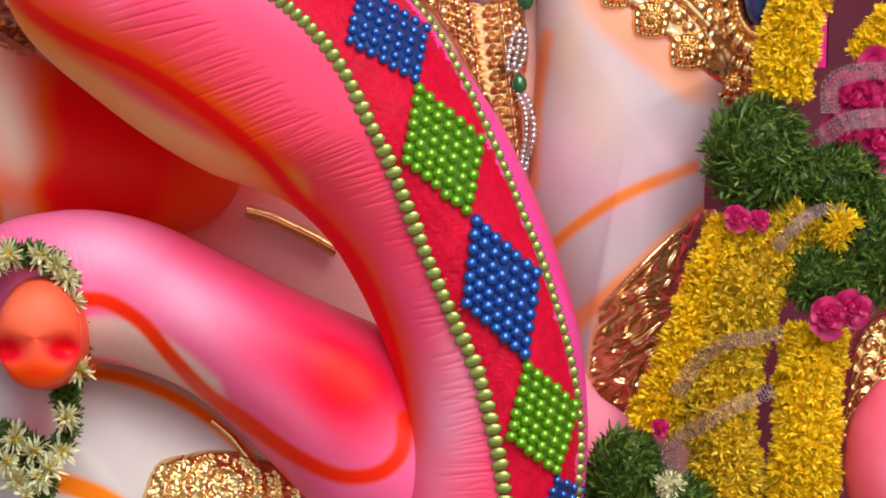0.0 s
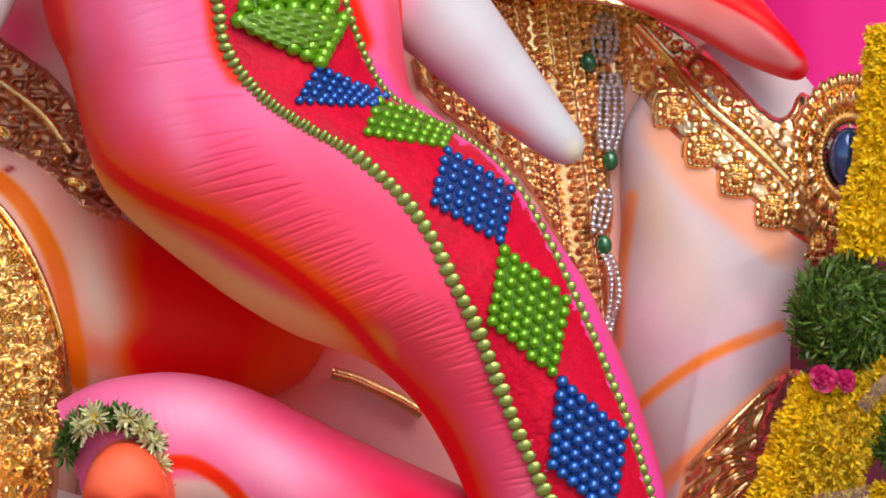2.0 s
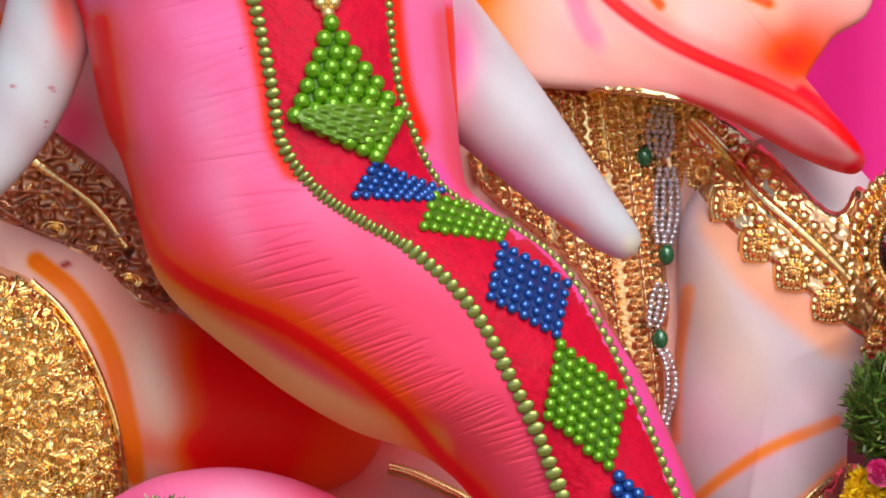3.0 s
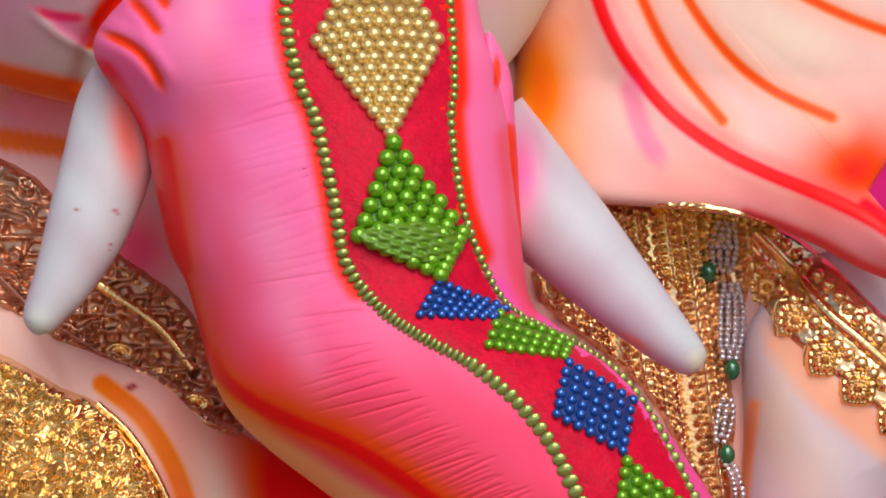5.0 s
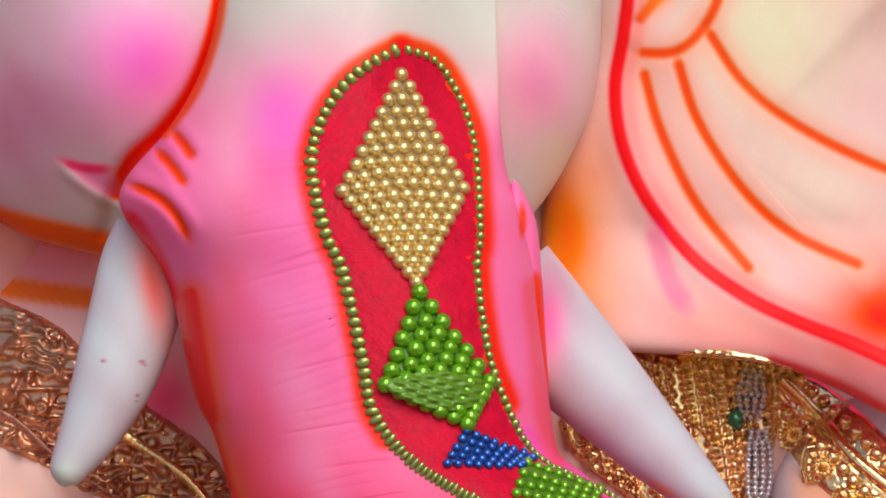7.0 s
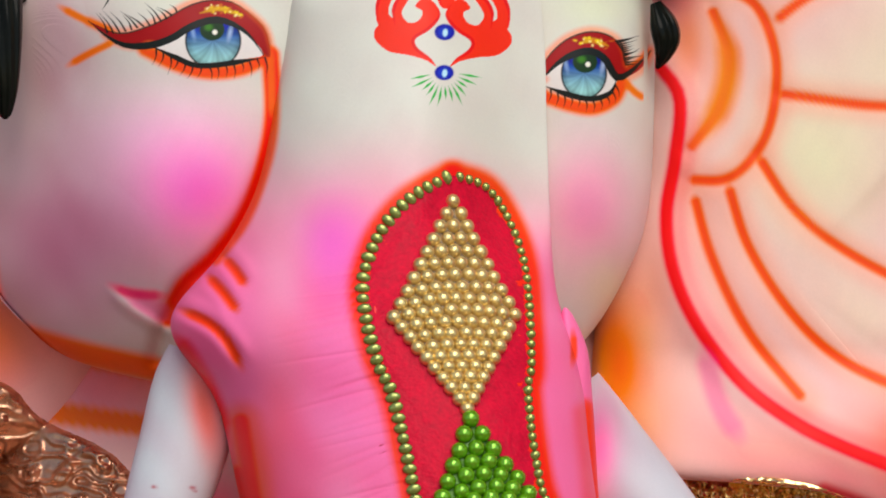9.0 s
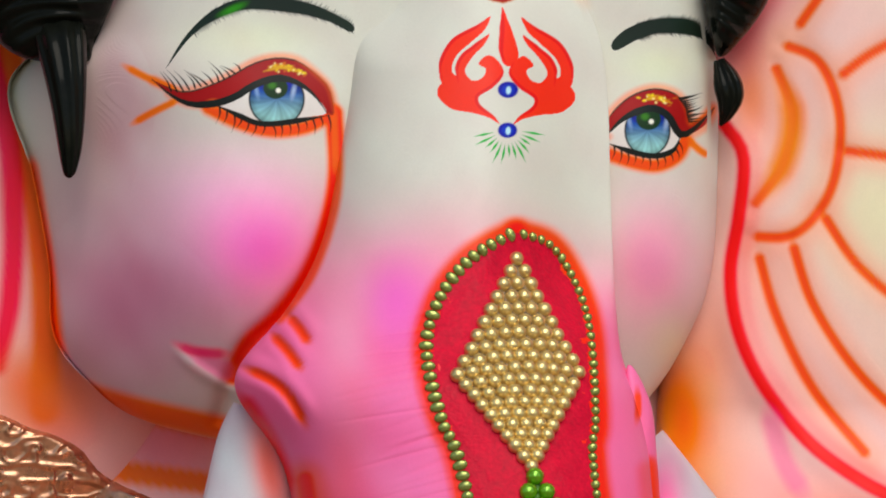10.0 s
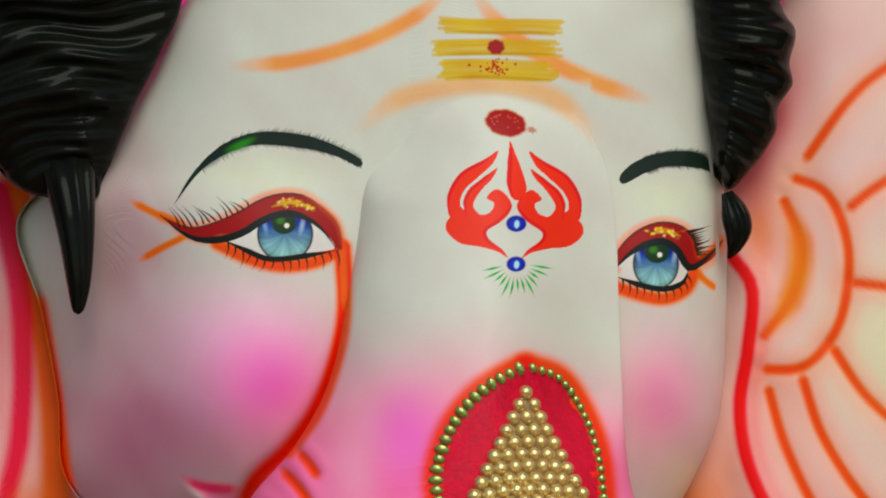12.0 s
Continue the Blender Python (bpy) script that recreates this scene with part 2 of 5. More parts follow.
TP[..., 2] = TP[..., 2] * (1 - blend - blend_far) + (mid_h + half * bell) * blend + (mid_h + half * far_bell) * blend_far
# three folds of skin where the trunk swells over the tusk
FOLDS = ([(-508, 352), (-485, 325), (-465, 294)], [(-540, 322), (-508, 288), (-477, 246)], [(-596, 262), (-535, 234), (-500, 199), (-468, 140)])
near_fold = np.where((ring_v > 60) & (ring_v < 420))[0]
q = TP[near_fold].reshape(-1, 3)[:, :2]
dent = np.zeros(len(q))
for line in FOLDS:
    d, run = away(q, line, 40)
    dent += (9 * np.exp(-(d / 7) ** 2) - 6 * np.exp(-((d - 20) / 12) ** 2)) * (1 - smooth(run, 0.7, 1.0))
TP[near_fold, :, 2] -= dent.reshape(len(near_fold), -1) * (np.sin(TA)[None] > 0)
ring_s = np.concatenate([[0], np.cumsum(np.linalg.norm(np.diff(TCEN, axis=0), axis=1))])

# skin creases: fine grooves across the trunk, on its flank beside the band
rng = np.random.RandomState(4)
crease_at, s_now = [], 640.0
while s_now < ring_s[-1] - 120:
    crease_at.append((s_now, rng.uniform(-0.72, -0.40), rng.uniform(-0.12, 0.02), rng.uniform(0.4, 1.6), rng.uniform(-62, -34) if s_now < 1250 else rng.uniform(-34, -10)))
    s_now += rng.uniform(10, 24) if s_now < 1500 else rng.uniform(6, 14)
cosA, sinA = np.cos(TA), np.sin(TA)
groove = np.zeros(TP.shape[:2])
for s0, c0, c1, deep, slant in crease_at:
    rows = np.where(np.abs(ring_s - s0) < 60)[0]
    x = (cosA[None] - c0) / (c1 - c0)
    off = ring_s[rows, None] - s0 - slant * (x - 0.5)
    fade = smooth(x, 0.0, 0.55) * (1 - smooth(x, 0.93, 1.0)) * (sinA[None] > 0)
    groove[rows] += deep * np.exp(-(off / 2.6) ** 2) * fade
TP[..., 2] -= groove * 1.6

BAND_L = [(-106, 493), (-175, 453), (-230, 390), (-259, 310), (-253, 235), (-231, 155), (-210, 112), (-187, 22), (-169, -68), (-157, -138), (-129, -190), (-79, -243), (-9, -288), (61, -325), (116, -366), (166, -413)] \
    + [(213, -475), (255, -555), (297, -634), (339, -734), (373, -814), (414, -904), (458, -995), (489, -1096), (511, -1197), (520, -1288)]
BAND_R = [(-94, 493), (-39, 470), (3, 404), (27, 329), (35, 244), (38, 154), (32, 112), (40, 27), (55, -58), (81, -133), (116, -203), (156, -243), (216, -273), (276, -306), (326, -343), (373, -397)] \
    + [(419, -476), (458, -551), (496, -630), (535, -720), (569, -800), (601, -891), (627, -981), (644, -1072), (648, -1154), (642, -1245)]
RIM = [(-476, 58), (-459, -47), (-439, -167), (-480, -26), (-445, -176), (-396, -315), (-335, -386), (-250, -431), (-149, -474), (-38, -542), (63, -621), (153, -720), (210, -775), (262, -852), (302, -952), (326, -1048), (330, -1129), (309, -1178)]
UNDER = [(-415, -385), (-339, -475), (-248, -538), (-137, -607), (-16, -665), (95, -699)]


def trunk_paint(q):
    col = np.tile(np.array((0.86, 0.26, 0.40)), (len(q), 1))
    v = q[:, 1]
    low = smooth(-v, 60, 480)[:, None]
    col = col * (1 - low) + np.array((0.86, 0.17, 0.235)) * low
    spray(col, q, one([(-300, 222)]), (150, 380), (0.86, 0.28, 0.47), 0.6)
    spray(col, q, one([(-439, -49)]), (60, 300), (0.88, 0.20, 0.20), 0.6, -12)
    spray(col, q, one([(-210, -423)]), (150, 75), (0.90, 0.16, 0.13), 0.6, -32)
    spray(col, q, one([(21, -469)]), (190, 60), (0.88, 0.17, 0.20), 0.5, -40)
    spray(col, q, one([(-353, -164)]), (60, 220), (0.88, 0.20, 0.25), 0.6, 8)
    spray(col, q, one([(-263, -193)]), (50, 260), (0.86, 0.34, 0.45), 0.6, 15)
    spray(col, q, one([(418, -1066)]), (80, 220), (0.87, 0.38, 0.47), 0.8, -10)
    spray(col, q, one([(218, -676)]), (70, 170), (0.88, 0.18, 0.18), 0.5, 38)
    # the ivory root of the trunk
    up = smooth(v + 0.10 * q[:, 0] + 26 * np.sin(q[:, 0] / 75 + 1.0), 280, 590)[:, None]
    col = col * (1 - up) + np.array((0.68, 0.67, 0.60)) * up
    spray(col, q, one([(-315, 376)]), (80, 105), (0.88, 0.26, 0.56), 0.85)
    spray(col, q, one([(60, 294)]), (50, 120), (0.84, 0.30, 0.46), 0.6)
    spray(col, q, one([(-405, 330)]), (60, 150), (0.82, 0.42, 0.52), 0.7)
    stroke(col, q, UNDER, (0.84, 0.50, 0.28), 40, 36, 0.95)
    stroke(col, q, [(-477, -99), (-451, -189), (-417, -279), (-384, -359)], (0.82, 0.46, 0.26), 8, 14, 0.9)
    stroke(col, q, [(-387, -378), (-336, -457), (-265, -525), (-164, -591), (-63, -647), (37, -678), (108, -693)], (0.84, 0.50, 0.28), 26, 30, 0.9)
    for line in (BAND_L[:11], BAND_R[:10]):
        stroke(col, q, line, (0.88, 0.10, 0.02), 14, 24, 0.9)
    stroke(col, q, BAND_R[10:], (0.86, 0.20, 0.44), 16, 20, 0.8)
    for x, y, a, b, way in [(-159, -447, 150, 45, -30), (-38, -510, 150, 45, -38), (83, -599, 130, 45, -42), (-281, -363, 110, 60, -40), (-382, -245, 50, 120, 12)]:
        spray(col, q, (x, y), (a, b), (0.90, 0.16, 0.12), 0.5, way)
    stroke(col, q, RIM, (0.88, 0.16, 0.06), 10, 44, 0.6)
    stroke(col, q, RIM, (0.86, 0.08, 0.012), 5, 15, 0.95)
    stroke(col, q, [(129, 72), (141, -48), (154, -178), (174, -233)], (0.88, 0.14, 0.14), 5, 24, 0.6)
    stroke(col, q, [(-423, 708), (-419, 597), (-435, 507), (-470, 417), (-521, 347)], ORANGE, 5, 14, 0.9)
    for line in FOLDS:
        stroke(col, q, line, (0.90, 0.13, 0.02), 4, 10, 0.95, 0.2)
    stroke(col, q, [(112, 227), (114, 182), (110, 147)], (0.72, 0.10, 0.02), 3, 6, 0.85, 0.3)
    # dark red line paints the shade under the swelling over the tusk
    stroke(col, q, [(-606, 216), (-570, 172), (-530, 100), (-505, 20)], (0.70, 0.05, 0.05), 8, 22, 0.85, 0.15)
    # forehead bow lines
    stroke(col, q, [(-398, 909), (-337, 964), (-256, 990), (-156, 999), (-65, 981), (-5, 940), (34, 884)], (0.80, 0.42, 0.18), 5, 26, 0.7, 0.2)
    return np.clip(col, 0, 1)


q = TP.reshape(-1, 3)[:, :2]
tcol = trunk_paint(q)
# grooves darkened in the colour too, imitating shade in the creases
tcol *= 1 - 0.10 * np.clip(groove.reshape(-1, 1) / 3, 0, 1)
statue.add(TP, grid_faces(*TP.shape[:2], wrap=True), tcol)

# ---- the returning curl of the trunk, and its tip ----
CURL_U = [(439, -1107), (314, -947), (263, -915), (172, -877), (60, -828), (-61, -770), (-142, -740), (-232, -726), (-312, -733), (-381, -750), (-451, -790)]
CURL_D = [(323, -1353), (221, -1304), (159, -1233), (97, -1173), (26, -1104), (-56, -1044), (-127, -1015), (-187, -1001), (-257, -998), (-327, -999), (-388, -990)]
CP, CA, CCEN, CW = body_between(CURL_D, CURL_U, [(300, 150), (290, 150), (280, 150), (270, 148), (265, 145), (262, 140), (262, 135), (265, 130), (270, 125), (270, 110), (260, 60)], 420, 170)
arc = np.arange(420)[:, None]
CP[..., 2] -= 1.1 * np.clip(np.sin(arc * 0.62 + 3 * np.sin(CA)[None]), 0.2, 1) * smooth(arc, 250, 330) * (np.cos(CA)[None] > 0.2)
q = CP.reshape(-1, 3)[:, :2]
col = np.tile(np.array((0.86, 0.25, 0.38)), (len(q), 1))
# deeper reds at the right and along the top partly paint the trunk's shadow
spray(col, q, one([(174, -1000)]), (230, 130), (0.84, 0.11, 0.14), 0.75, -35)
spray(col, q, one([(236, -1039)]), (120, 120), (0.84, 0.07, 0.06), 0.7, -35)
stroke(col, q, [(-192, -730), (-61, -772), (60, -830), (172, -879), (273, -927)], (0.80, 0.14, 0.22), 18, 70, 0.6, 0.25)
spray(col, q, one([(214, -989)]), (180, 60), (0.82, 0.06, 0.07), 0.5, -30)
spray(col, q, one([(-59, -893)]), (120, 60), (0.86, 0.46, 0.58), 0.8, -35)
spray(col, q, one([(115, -1072)]), (140, 34), (0.86, 0.26, 0.36), 0.7, -38)
spray(col, q, one([(-211, -795)]), (120, 60), (0.86, 0.48, 0.60), 0.7, -10)
stroke(col, q, [(-278, -958), (-178, -956), (-97, -995), (-36, -1044), (15, -1089)], (0.76, 0.60, 0.56), 26, 22, 0.95, 0.15)
stroke(col, q, [(-249, -887), (-199, -890), (-138, -927), (-77, -994), (-16, -1054), (56, -1103), (137, -1158), (219, -1194), (289, -1188), (329, -1149), (333, -1088)], (0.88, 0.11, 0.012), 7, 12, 0.95)
stroke(col, q, [(-247, -997), (-167, -1016), (-86, -1045), (-15, -1089), (46, -1144), (118, -1204)], (0.86, 0.15, 0.02), 6, 12, 0.9)
statue.add(CP, grid_faces(*CP.shape[:2], wrap=True), np.clip(col, 0, 1))

tip_c = np.array(one([(-326, -957)]))
grow = np.concatenate([np.linspace(1.25, 0.98, 48), np.sqrt(np.clip(1 - np.linspace(0, 1, 22) ** 2.6, 0, 1)) * 0.98])
hs = np.concatenate([np.linspace(200, 440, 48), 440 + 52 * np.linspace(0, 1, 22)])
aa = np.linspace(0, 2 * np.pi, 120, endpoint=False)
shift = np.linspace(1, 0, 70) ** 1.5
tipp = np.stack([tip_c[0] + 76 * grow[:, None] * np.cos(aa) + 40 * shift[:, None] + 0 * aa,
                 tip_c[1] + 98 * grow[:, None] * np.sin(aa) * (1 + 0.05 * np.cos(aa) ** 2) + 30 * shift[:, None],
                 hs[:, None] + 0 * aa], -1)
q = tipp.reshape(-1, 3)[:, :2]
col = np.tile(np.array((0.90, 0.21, 0.16)), (len(q), 1))
nost = np.zeros(len(q))
for x, y in [(-376, -980), (-276, -976)]:
    e = np.exp(-(((q[:, 0] - x) / 30) ** 2 + ((q[:, 1] - y) / 22) ** 2))
    nost += e
front = (tipp.reshape(-1, 3)[:, 2] > 440)
tipp.reshape(-1, 3)[:, 2] -= nost * 30 * front
col = col * (1 - 0.9 * np.clip(nost, 0, 1)[:, None]) + np.array((0.80, 0.02, 0.09)) * 0.9 * np.clip(nost, 0, 1)[:, None]
spray(col, q, tip_c + (0, 45), (60, 40), (0.90, 0.27, 0.20), 0.8)
spray(col, q, tip_c + (5, -62), (60, 22), (0.88, 0.12, 0.05), 0.8)
statue.add(tipp, grid_faces(*tipp.shape[:2], wrap=True), col)

# ---- head, cheeks and folds ----
HEAD = [(-699, 1155), (-780, 1004), (-880, 873), (-1002, 767), (-962, 605), (-932, 444), (-922, 314), (-858, 230), (-765, 165), (-576, 117), (-276, 55), (24, 114), (140, 209), (215, 334), (246, 433), (256, 574), (259, 754)] \
    + [(249, 851), (238, 992), (223, 1144), (160, 1297), (-161, 1474), (-506, 1377)]
head = pillow(HEAD, one([(-308, 817)]), -180, 250, 500, power=2.4, n=560, rings=210)
hd = head.reshape(-1, 3)[:210 * 560]
CREASE = [(-423, 708), (-419, 597), (-435, 507), (-470, 417), (-521, 347), (-576, 297), (-604, 242), (-626, 167)]
for (cu, cv), ru, rv, rise in ((one([(-626, 457)]), 200, 210, 85), (one([(156, 434)]), 110, 200, 40), (one([(-580, 739)]), 150, 70, 22), (one([(142, 681)]), 90, 70, 18)):
    hd[:, 2] += rise * np.exp(-((hd[:, 0] - cu) / ru) ** 2 - ((hd[:, 1] - cv) / rv) ** 2)
hd[:, 2] -= 110 * smooth(-hd[:, 0], 600, 980) ** 1.3  # the temple turns away
d, run = away(hd[:, :2], CREASE, 60)
hd[:, 2] -= 26 * np.exp(-(d / 16) ** 2) * smooth(run, 0.15, 0.5)
d, run = away(hd[:, :2], [(-718, 304), (-671, 258), (-605, 216)], 40)
hd[:, 2] += 9 * np.exp(-(d / 12) ** 2) * smooth(run, 0.0, 0.4)


def head_paint(q):
    col = np.tile(np.array((0.68, 0.67, 0.60)), (len(q), 1))
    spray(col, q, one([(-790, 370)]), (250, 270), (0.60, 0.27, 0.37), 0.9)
    # mauve temple, dulled to paint in shade where the head turns away
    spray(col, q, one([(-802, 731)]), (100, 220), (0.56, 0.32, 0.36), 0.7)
    spray(col, q, one([(-646, 558)]), (180, 110), (0.76, 0.52, 0.60), 0.75)
    spray(col, q, one([(-550, 467)]), (165, 150), (0.88, 0.24, 0.55), 0.9)
    spray(col, q, one([(138, 434)]), (110, 150), (0.88, 0.36, 0.50), 0.9)
    spray(col, q, one([(175, 294)]), (60, 70), (0.72, 0.62, 0.42), 0.6)
    spray(col, q, one([(-569, 840)]), (140, 50), (0.72, 0.74, 0.58), 0.8)
    spray(col, q, one([(154, 792)]), (90, 50), (0.74, 0.76, 0.58), 0.8)
    stroke(col, q, [(-385, 527), (-410, 446), (-455, 356), (-526, 266)], (0.80, 0.40, 0.47), 22, 30, 0.9)
    stroke(col, q, [(-423, 708), (-419, 597), (-435, 507), (-470, 417), (-521, 347), (-576, 297), (-604, 242)], (0.88, 0.11, 0.01), 9, 14)
    stroke(col, q, [(-686, 286), (-636, 258), (-591, 246)], (0.86, 0.26, 0.40), 10, 20, 0.8, 0.25)
    stroke(col, q, [(-718, 304), (-671, 286), (-596, 280)], (0.88, 0.12, 0.20), 3, 12, 0.9, 0.25)
    # pale line paints a highlight along the cheek ridge
    stroke(col, q, [(-718, 304), (-671, 258), (-605, 216)], (0.80, 0.66, 0.66), 2, 9, 0.7, 0.3)
    stroke(col, q, [(-972, 611), (-945, 460), (-929, 349), (-923, 249)], (0.88, 0.16, 0.03), 8, 22, 0.9)
    stroke(col, q, [(-925, 249), (-887, 219), (-786, 186), (-612, 146)], (0.86, 0.14, 0.02), 10, 24, 0.9)
    stroke(col, q, [(-629, 1035), (-508, 1043), (-386, 1075), (-285, 1125), (-224, 1180)], (0.84, 0.30, 0.08), 6, 16, 0.8, 0.2)
    stroke(col, q, [(-189, 1169), (-144, 1108), (-75, 1052), (25, 1000), (135, 963)], (0.84, 0.30, 0.08), 7, 16, 0.8, 0.2)
    stroke(col, q, [(-398, 909), (-337, 964), (-256, 990), (-156, 999), (-65, 981), (-5, 940), (34, 884)], (0.80, 0.42, 0.18), 5, 26, 0.7, 0.2)
    return np.clip(col, 0, 1)


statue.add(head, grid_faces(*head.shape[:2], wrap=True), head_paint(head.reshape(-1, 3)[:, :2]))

for outline, centre, h0, rise in (([(95, 257), (135, 194), (147, 92), (154, -28), (157, -128), (129, -128), (104, -8), (89, 112)], one([(119, 82)]), 160, 40),):
    p = pillow(outline, centre, h0, rise, 80, n=260, rings=70)
    q = p.reshape(-1, 3)[:, :2]
    col = trunk_paint(q)
    stroke(col, q, [(134, 82), (147, -28), (157, -128)], (0.88, 0.12, 0.06), 8, 16, 0.7)
    statue.add(p, grid_faces(*p.shape[:2], wrap=True), col)

# ---- tusks ----
for path in ([(-536, 173, 90, 70, 70), (-556, 113, 110, 78, 70), (-578, 13, 160, 80, 68), (-611, -87, 195, 73, 62), (-651, -177, 220, 55, 48), (-686, -238, 236, 38, 36), (-697, -264, 240, 27, 25), (-702, -279, 241, 5, 5)],
             [(79, 82, -200, 100, 70), (144, -0, 30, 100, 82), (239, -100, 110, 86, 78), (329, -195, 150, 68, 66), (404, -270, 180, 51, 48), (450, -312, 190, 37, 34), (468, -330, 190, 25, 22), (476, -338, 190, 4, 4)]):
    p, a, c = tube(path, 220, 80)
    q = p.reshape(-1, 3)[:, :2]
    col = np.tile(np.array((0.54, 0.53, 0.55)), (len(q), 1))
    spray(col, q, one([(159, 12)]), (40, 110), (0.86, 0.30, 0.55), 0.9)
    spray(col, q, one([(-541, 83)]), (34, 120), (0.88, 0.24, 0.20), 0.9, 12)
    spray(col, q, one([(359, -288)]), (40, 10), (0.66, 0.25, 0.12), 0.7, -28)
    spray(col, q, one([(470, -326)]), (22, 26), (0.74, 0.72, 0.58), 0.9)
    spray(col, q, one([(-699, -258)]), (34, 34), (0.66, 0.70, 0.64), 0.9)
    for x, y, w in [(-629, -57, 5), (-561, -59, 6), (-557, -65, 4), (-569, -119, 5), (-629, -59, 3), (-571, -129, 3)]:
        spray(col, q, (x, y), (w, w * 0.7), (0.30, 0.01, 0.02), 0.9)
    statue.add(p, grid_faces(*p.shape[:2], wrap=True), col)

# ---- ears ----
EAR = [(147, 103), (214, 4), (275, -40), (395, -51), (555, -69), (666, -111), (767, -163), (858, -191), (879, -156), (826, -87), (767, -48), (814, 43), (892, 144)] \
    + [(819, 534), (924, 833), (830, 1137), (483, 1395), (348, 1102), (214, 811), (202, 660), (210, 500), (168, 340)]
ear = pillow(EAR, one([(490, 311)]), -240, 130, 60, n=700, rings=230)
EAR_EDGE = [(265, 689), (302, 629), (294, 523), (278, 423), (290, 323), (334, 223), (413, 123), (503, 55), (590, 11), (700, -34), (790, -80), (866, -140)]
VEINS = [[(311, 485), (386, 487), (438, 533), (467, 603), (473, 703), (438, 794), (368, 829)], [(358, 794), (389, 704), (372, 613), (316, 535)], [(438, 531), (505, 432), (593, 360), (724, 291), (880, 235)],
         [(386, 481), (425, 363), (504, 242), (593, 162), (722, 102)], [(326, 461), (360, 343), (424, 213), (523, 91)], [(473, 638), (527, 631), (626, 617), (726, 612), (900, 600)],
         [(468, 763), (528, 808), (598, 841), (728, 883), (900, 950)], [(395, 849), (476, 959), (547, 1019), (679, 1088), (800, 1140)]]
p3 = ear.reshape(-1, 3)
q = p3[:, :2]
nf = 230 * 700
col = np.tile(np.array((0.80, 0.57, 0.53)), (len(q), 1))
spray(col, q, one([(546, 522)]), (170, 190), (0.78, 0.76, 0.54), 0.85)
spray(col, q, one([(620, 250)]), (150, 90), (0.82, 0.70, 0.56), 0.7, -30)
spray(col, q, one([(700, 700)]), (160, 160), (0.80, 0.74, 0.56), 0.7)
spray(col, q, one([(640, 960)]), (140, 110), (0.82, 0.72, 0.58), 0.6)
spray(col, q, one([(180, 192)]), (60, 120), (0.90, 0.22, 0.05), 0.9, -20)
spray(col, q, one([(235, 250)]), (50, 190), (0.86, 0.46, 0.36), 0.7, -14)
spray(col, q, one([(209, 52)]), (110, 110), (0.88, 0.36, 0.18), 0.75)
spray(col, q, one([(200, 172)]), (100, 150), (0.88, 0.42, 0.24), 0.65, -15)
spray(col, q, one([(369, 32)]), (90, 50), (0.84, 0.46, 0.46), 0.7, -30)
spray(col, q, one([(744, 12)]), (170, 130), (0.90, 0.09, 0.04), 0.95, 30)
spray(col, q, one([(480, -5)]), (220, 70), (0.87, 0.38, 0.33), 0.85, -12)
spray(col, q, one([(797, -137)]), (160, 60), (0.88, 0.34, 0.36), 0.9, -25)
spray(col, q, one([(565, -41)]), (160, 35), (0.88, 0.34, 0.34), 0.8, -12)
spray(col, q, one([(194, 154)]), (50, 110), (0.90, 0.18, 0.04), 0.85)
spray(col, q, one([(317, 734)]), (50, 110), (0.90, 0.22, 0.10), 0.7)
spray(col, q, one([(315, 901)]), (70, 170), (0.90, 0.10, 0.14), 0.8, -25)
near_edge, along = away(q, EAR_EDGE, 60)
for line in VEINS:
    stroke(col, q, line, (0.86, 0.44, 0.34), 6, 46, 0.55)
for line in VEINS:
    stroke(col, q, line, (0.88, 0.14, 0.03), 2.5, 13, 0.95, 0.03)
stroke(col, q, VEINS[1], (0.88, 0.28, 0.10), 10, 26, 0.8, 0.3)
stroke(col, q, [(x + 16, y + 8) for x, y in EAR_EDGE], (0.88, 0.20, 0.20), 6, 30, 0.5, 0.1)
stroke(col, q, EAR_EDGE, (0.84, 0.03, 0.07), 5, 13)
stroke(col, q, [(340, 202), (369, 92), (419, 11)], (0.86, 0.20, 0.36), 6, 24, 0.6, 0.2)
stroke(col, q, [(555, -66), (666, -108), (767, -160), (858, -188)], (0.88, 0.10, 0.12), 6, 16, 0.8)
stroke(col, q, [(858, -188), (879, -156), (826, -87), (767, -48)], (0.86, 0.08, 0.10), 6, 16, 0.8)
# the front fold stands proud, the veins are slightly raised
p3[:, 2] += 210 * smooth(-p3[:, 1], -190, 150)  # the lobe swings forward over the shoulder
p3[:nf, 2] += 15 * np.exp(-(near_edge[:nf] / 34) ** 2)
for line in VEINS:
    d, _ = away(q[:nf], line, 50)
    p3[:nf, 2] -= 2.5 * np.exp(-(d / 14) ** 2)
statue.add(ear, grid_faces(*ear.shape[:2], wrap=True), np.clip(col, 0, 1))

EAR_L = [(-796, 840), (-1028, 922), (-1280, 1025), (-1583, 865), (-1682, 462), (-1479, 60), (-1077, -42), (-877, 8), (-756, 97), (-716, 297), (-736, 438), (-776, 579)]
ear2 = pillow(EAR_L, one([(-1229, 460)]), -375, 100, 60)
q = ear2.reshape(-1, 3)[:, :2]
col = np.tile(np.array((0.82, 0.52, 0.50)), (len(q), 1))
stroke(col, q, [(-1007, 858), (-977, 666), (-947, 505), (-935, 324), (-938, 184)], (0.88, 0.16, 0.03), 12, 26, 0.9)
stroke(col, q, [(-1037, 818), (-1002, 646), (-993, 505), (-1000, 374), (-1024, 264)], (0.86, 0.05, 0.12), 8, 22, 0.95)
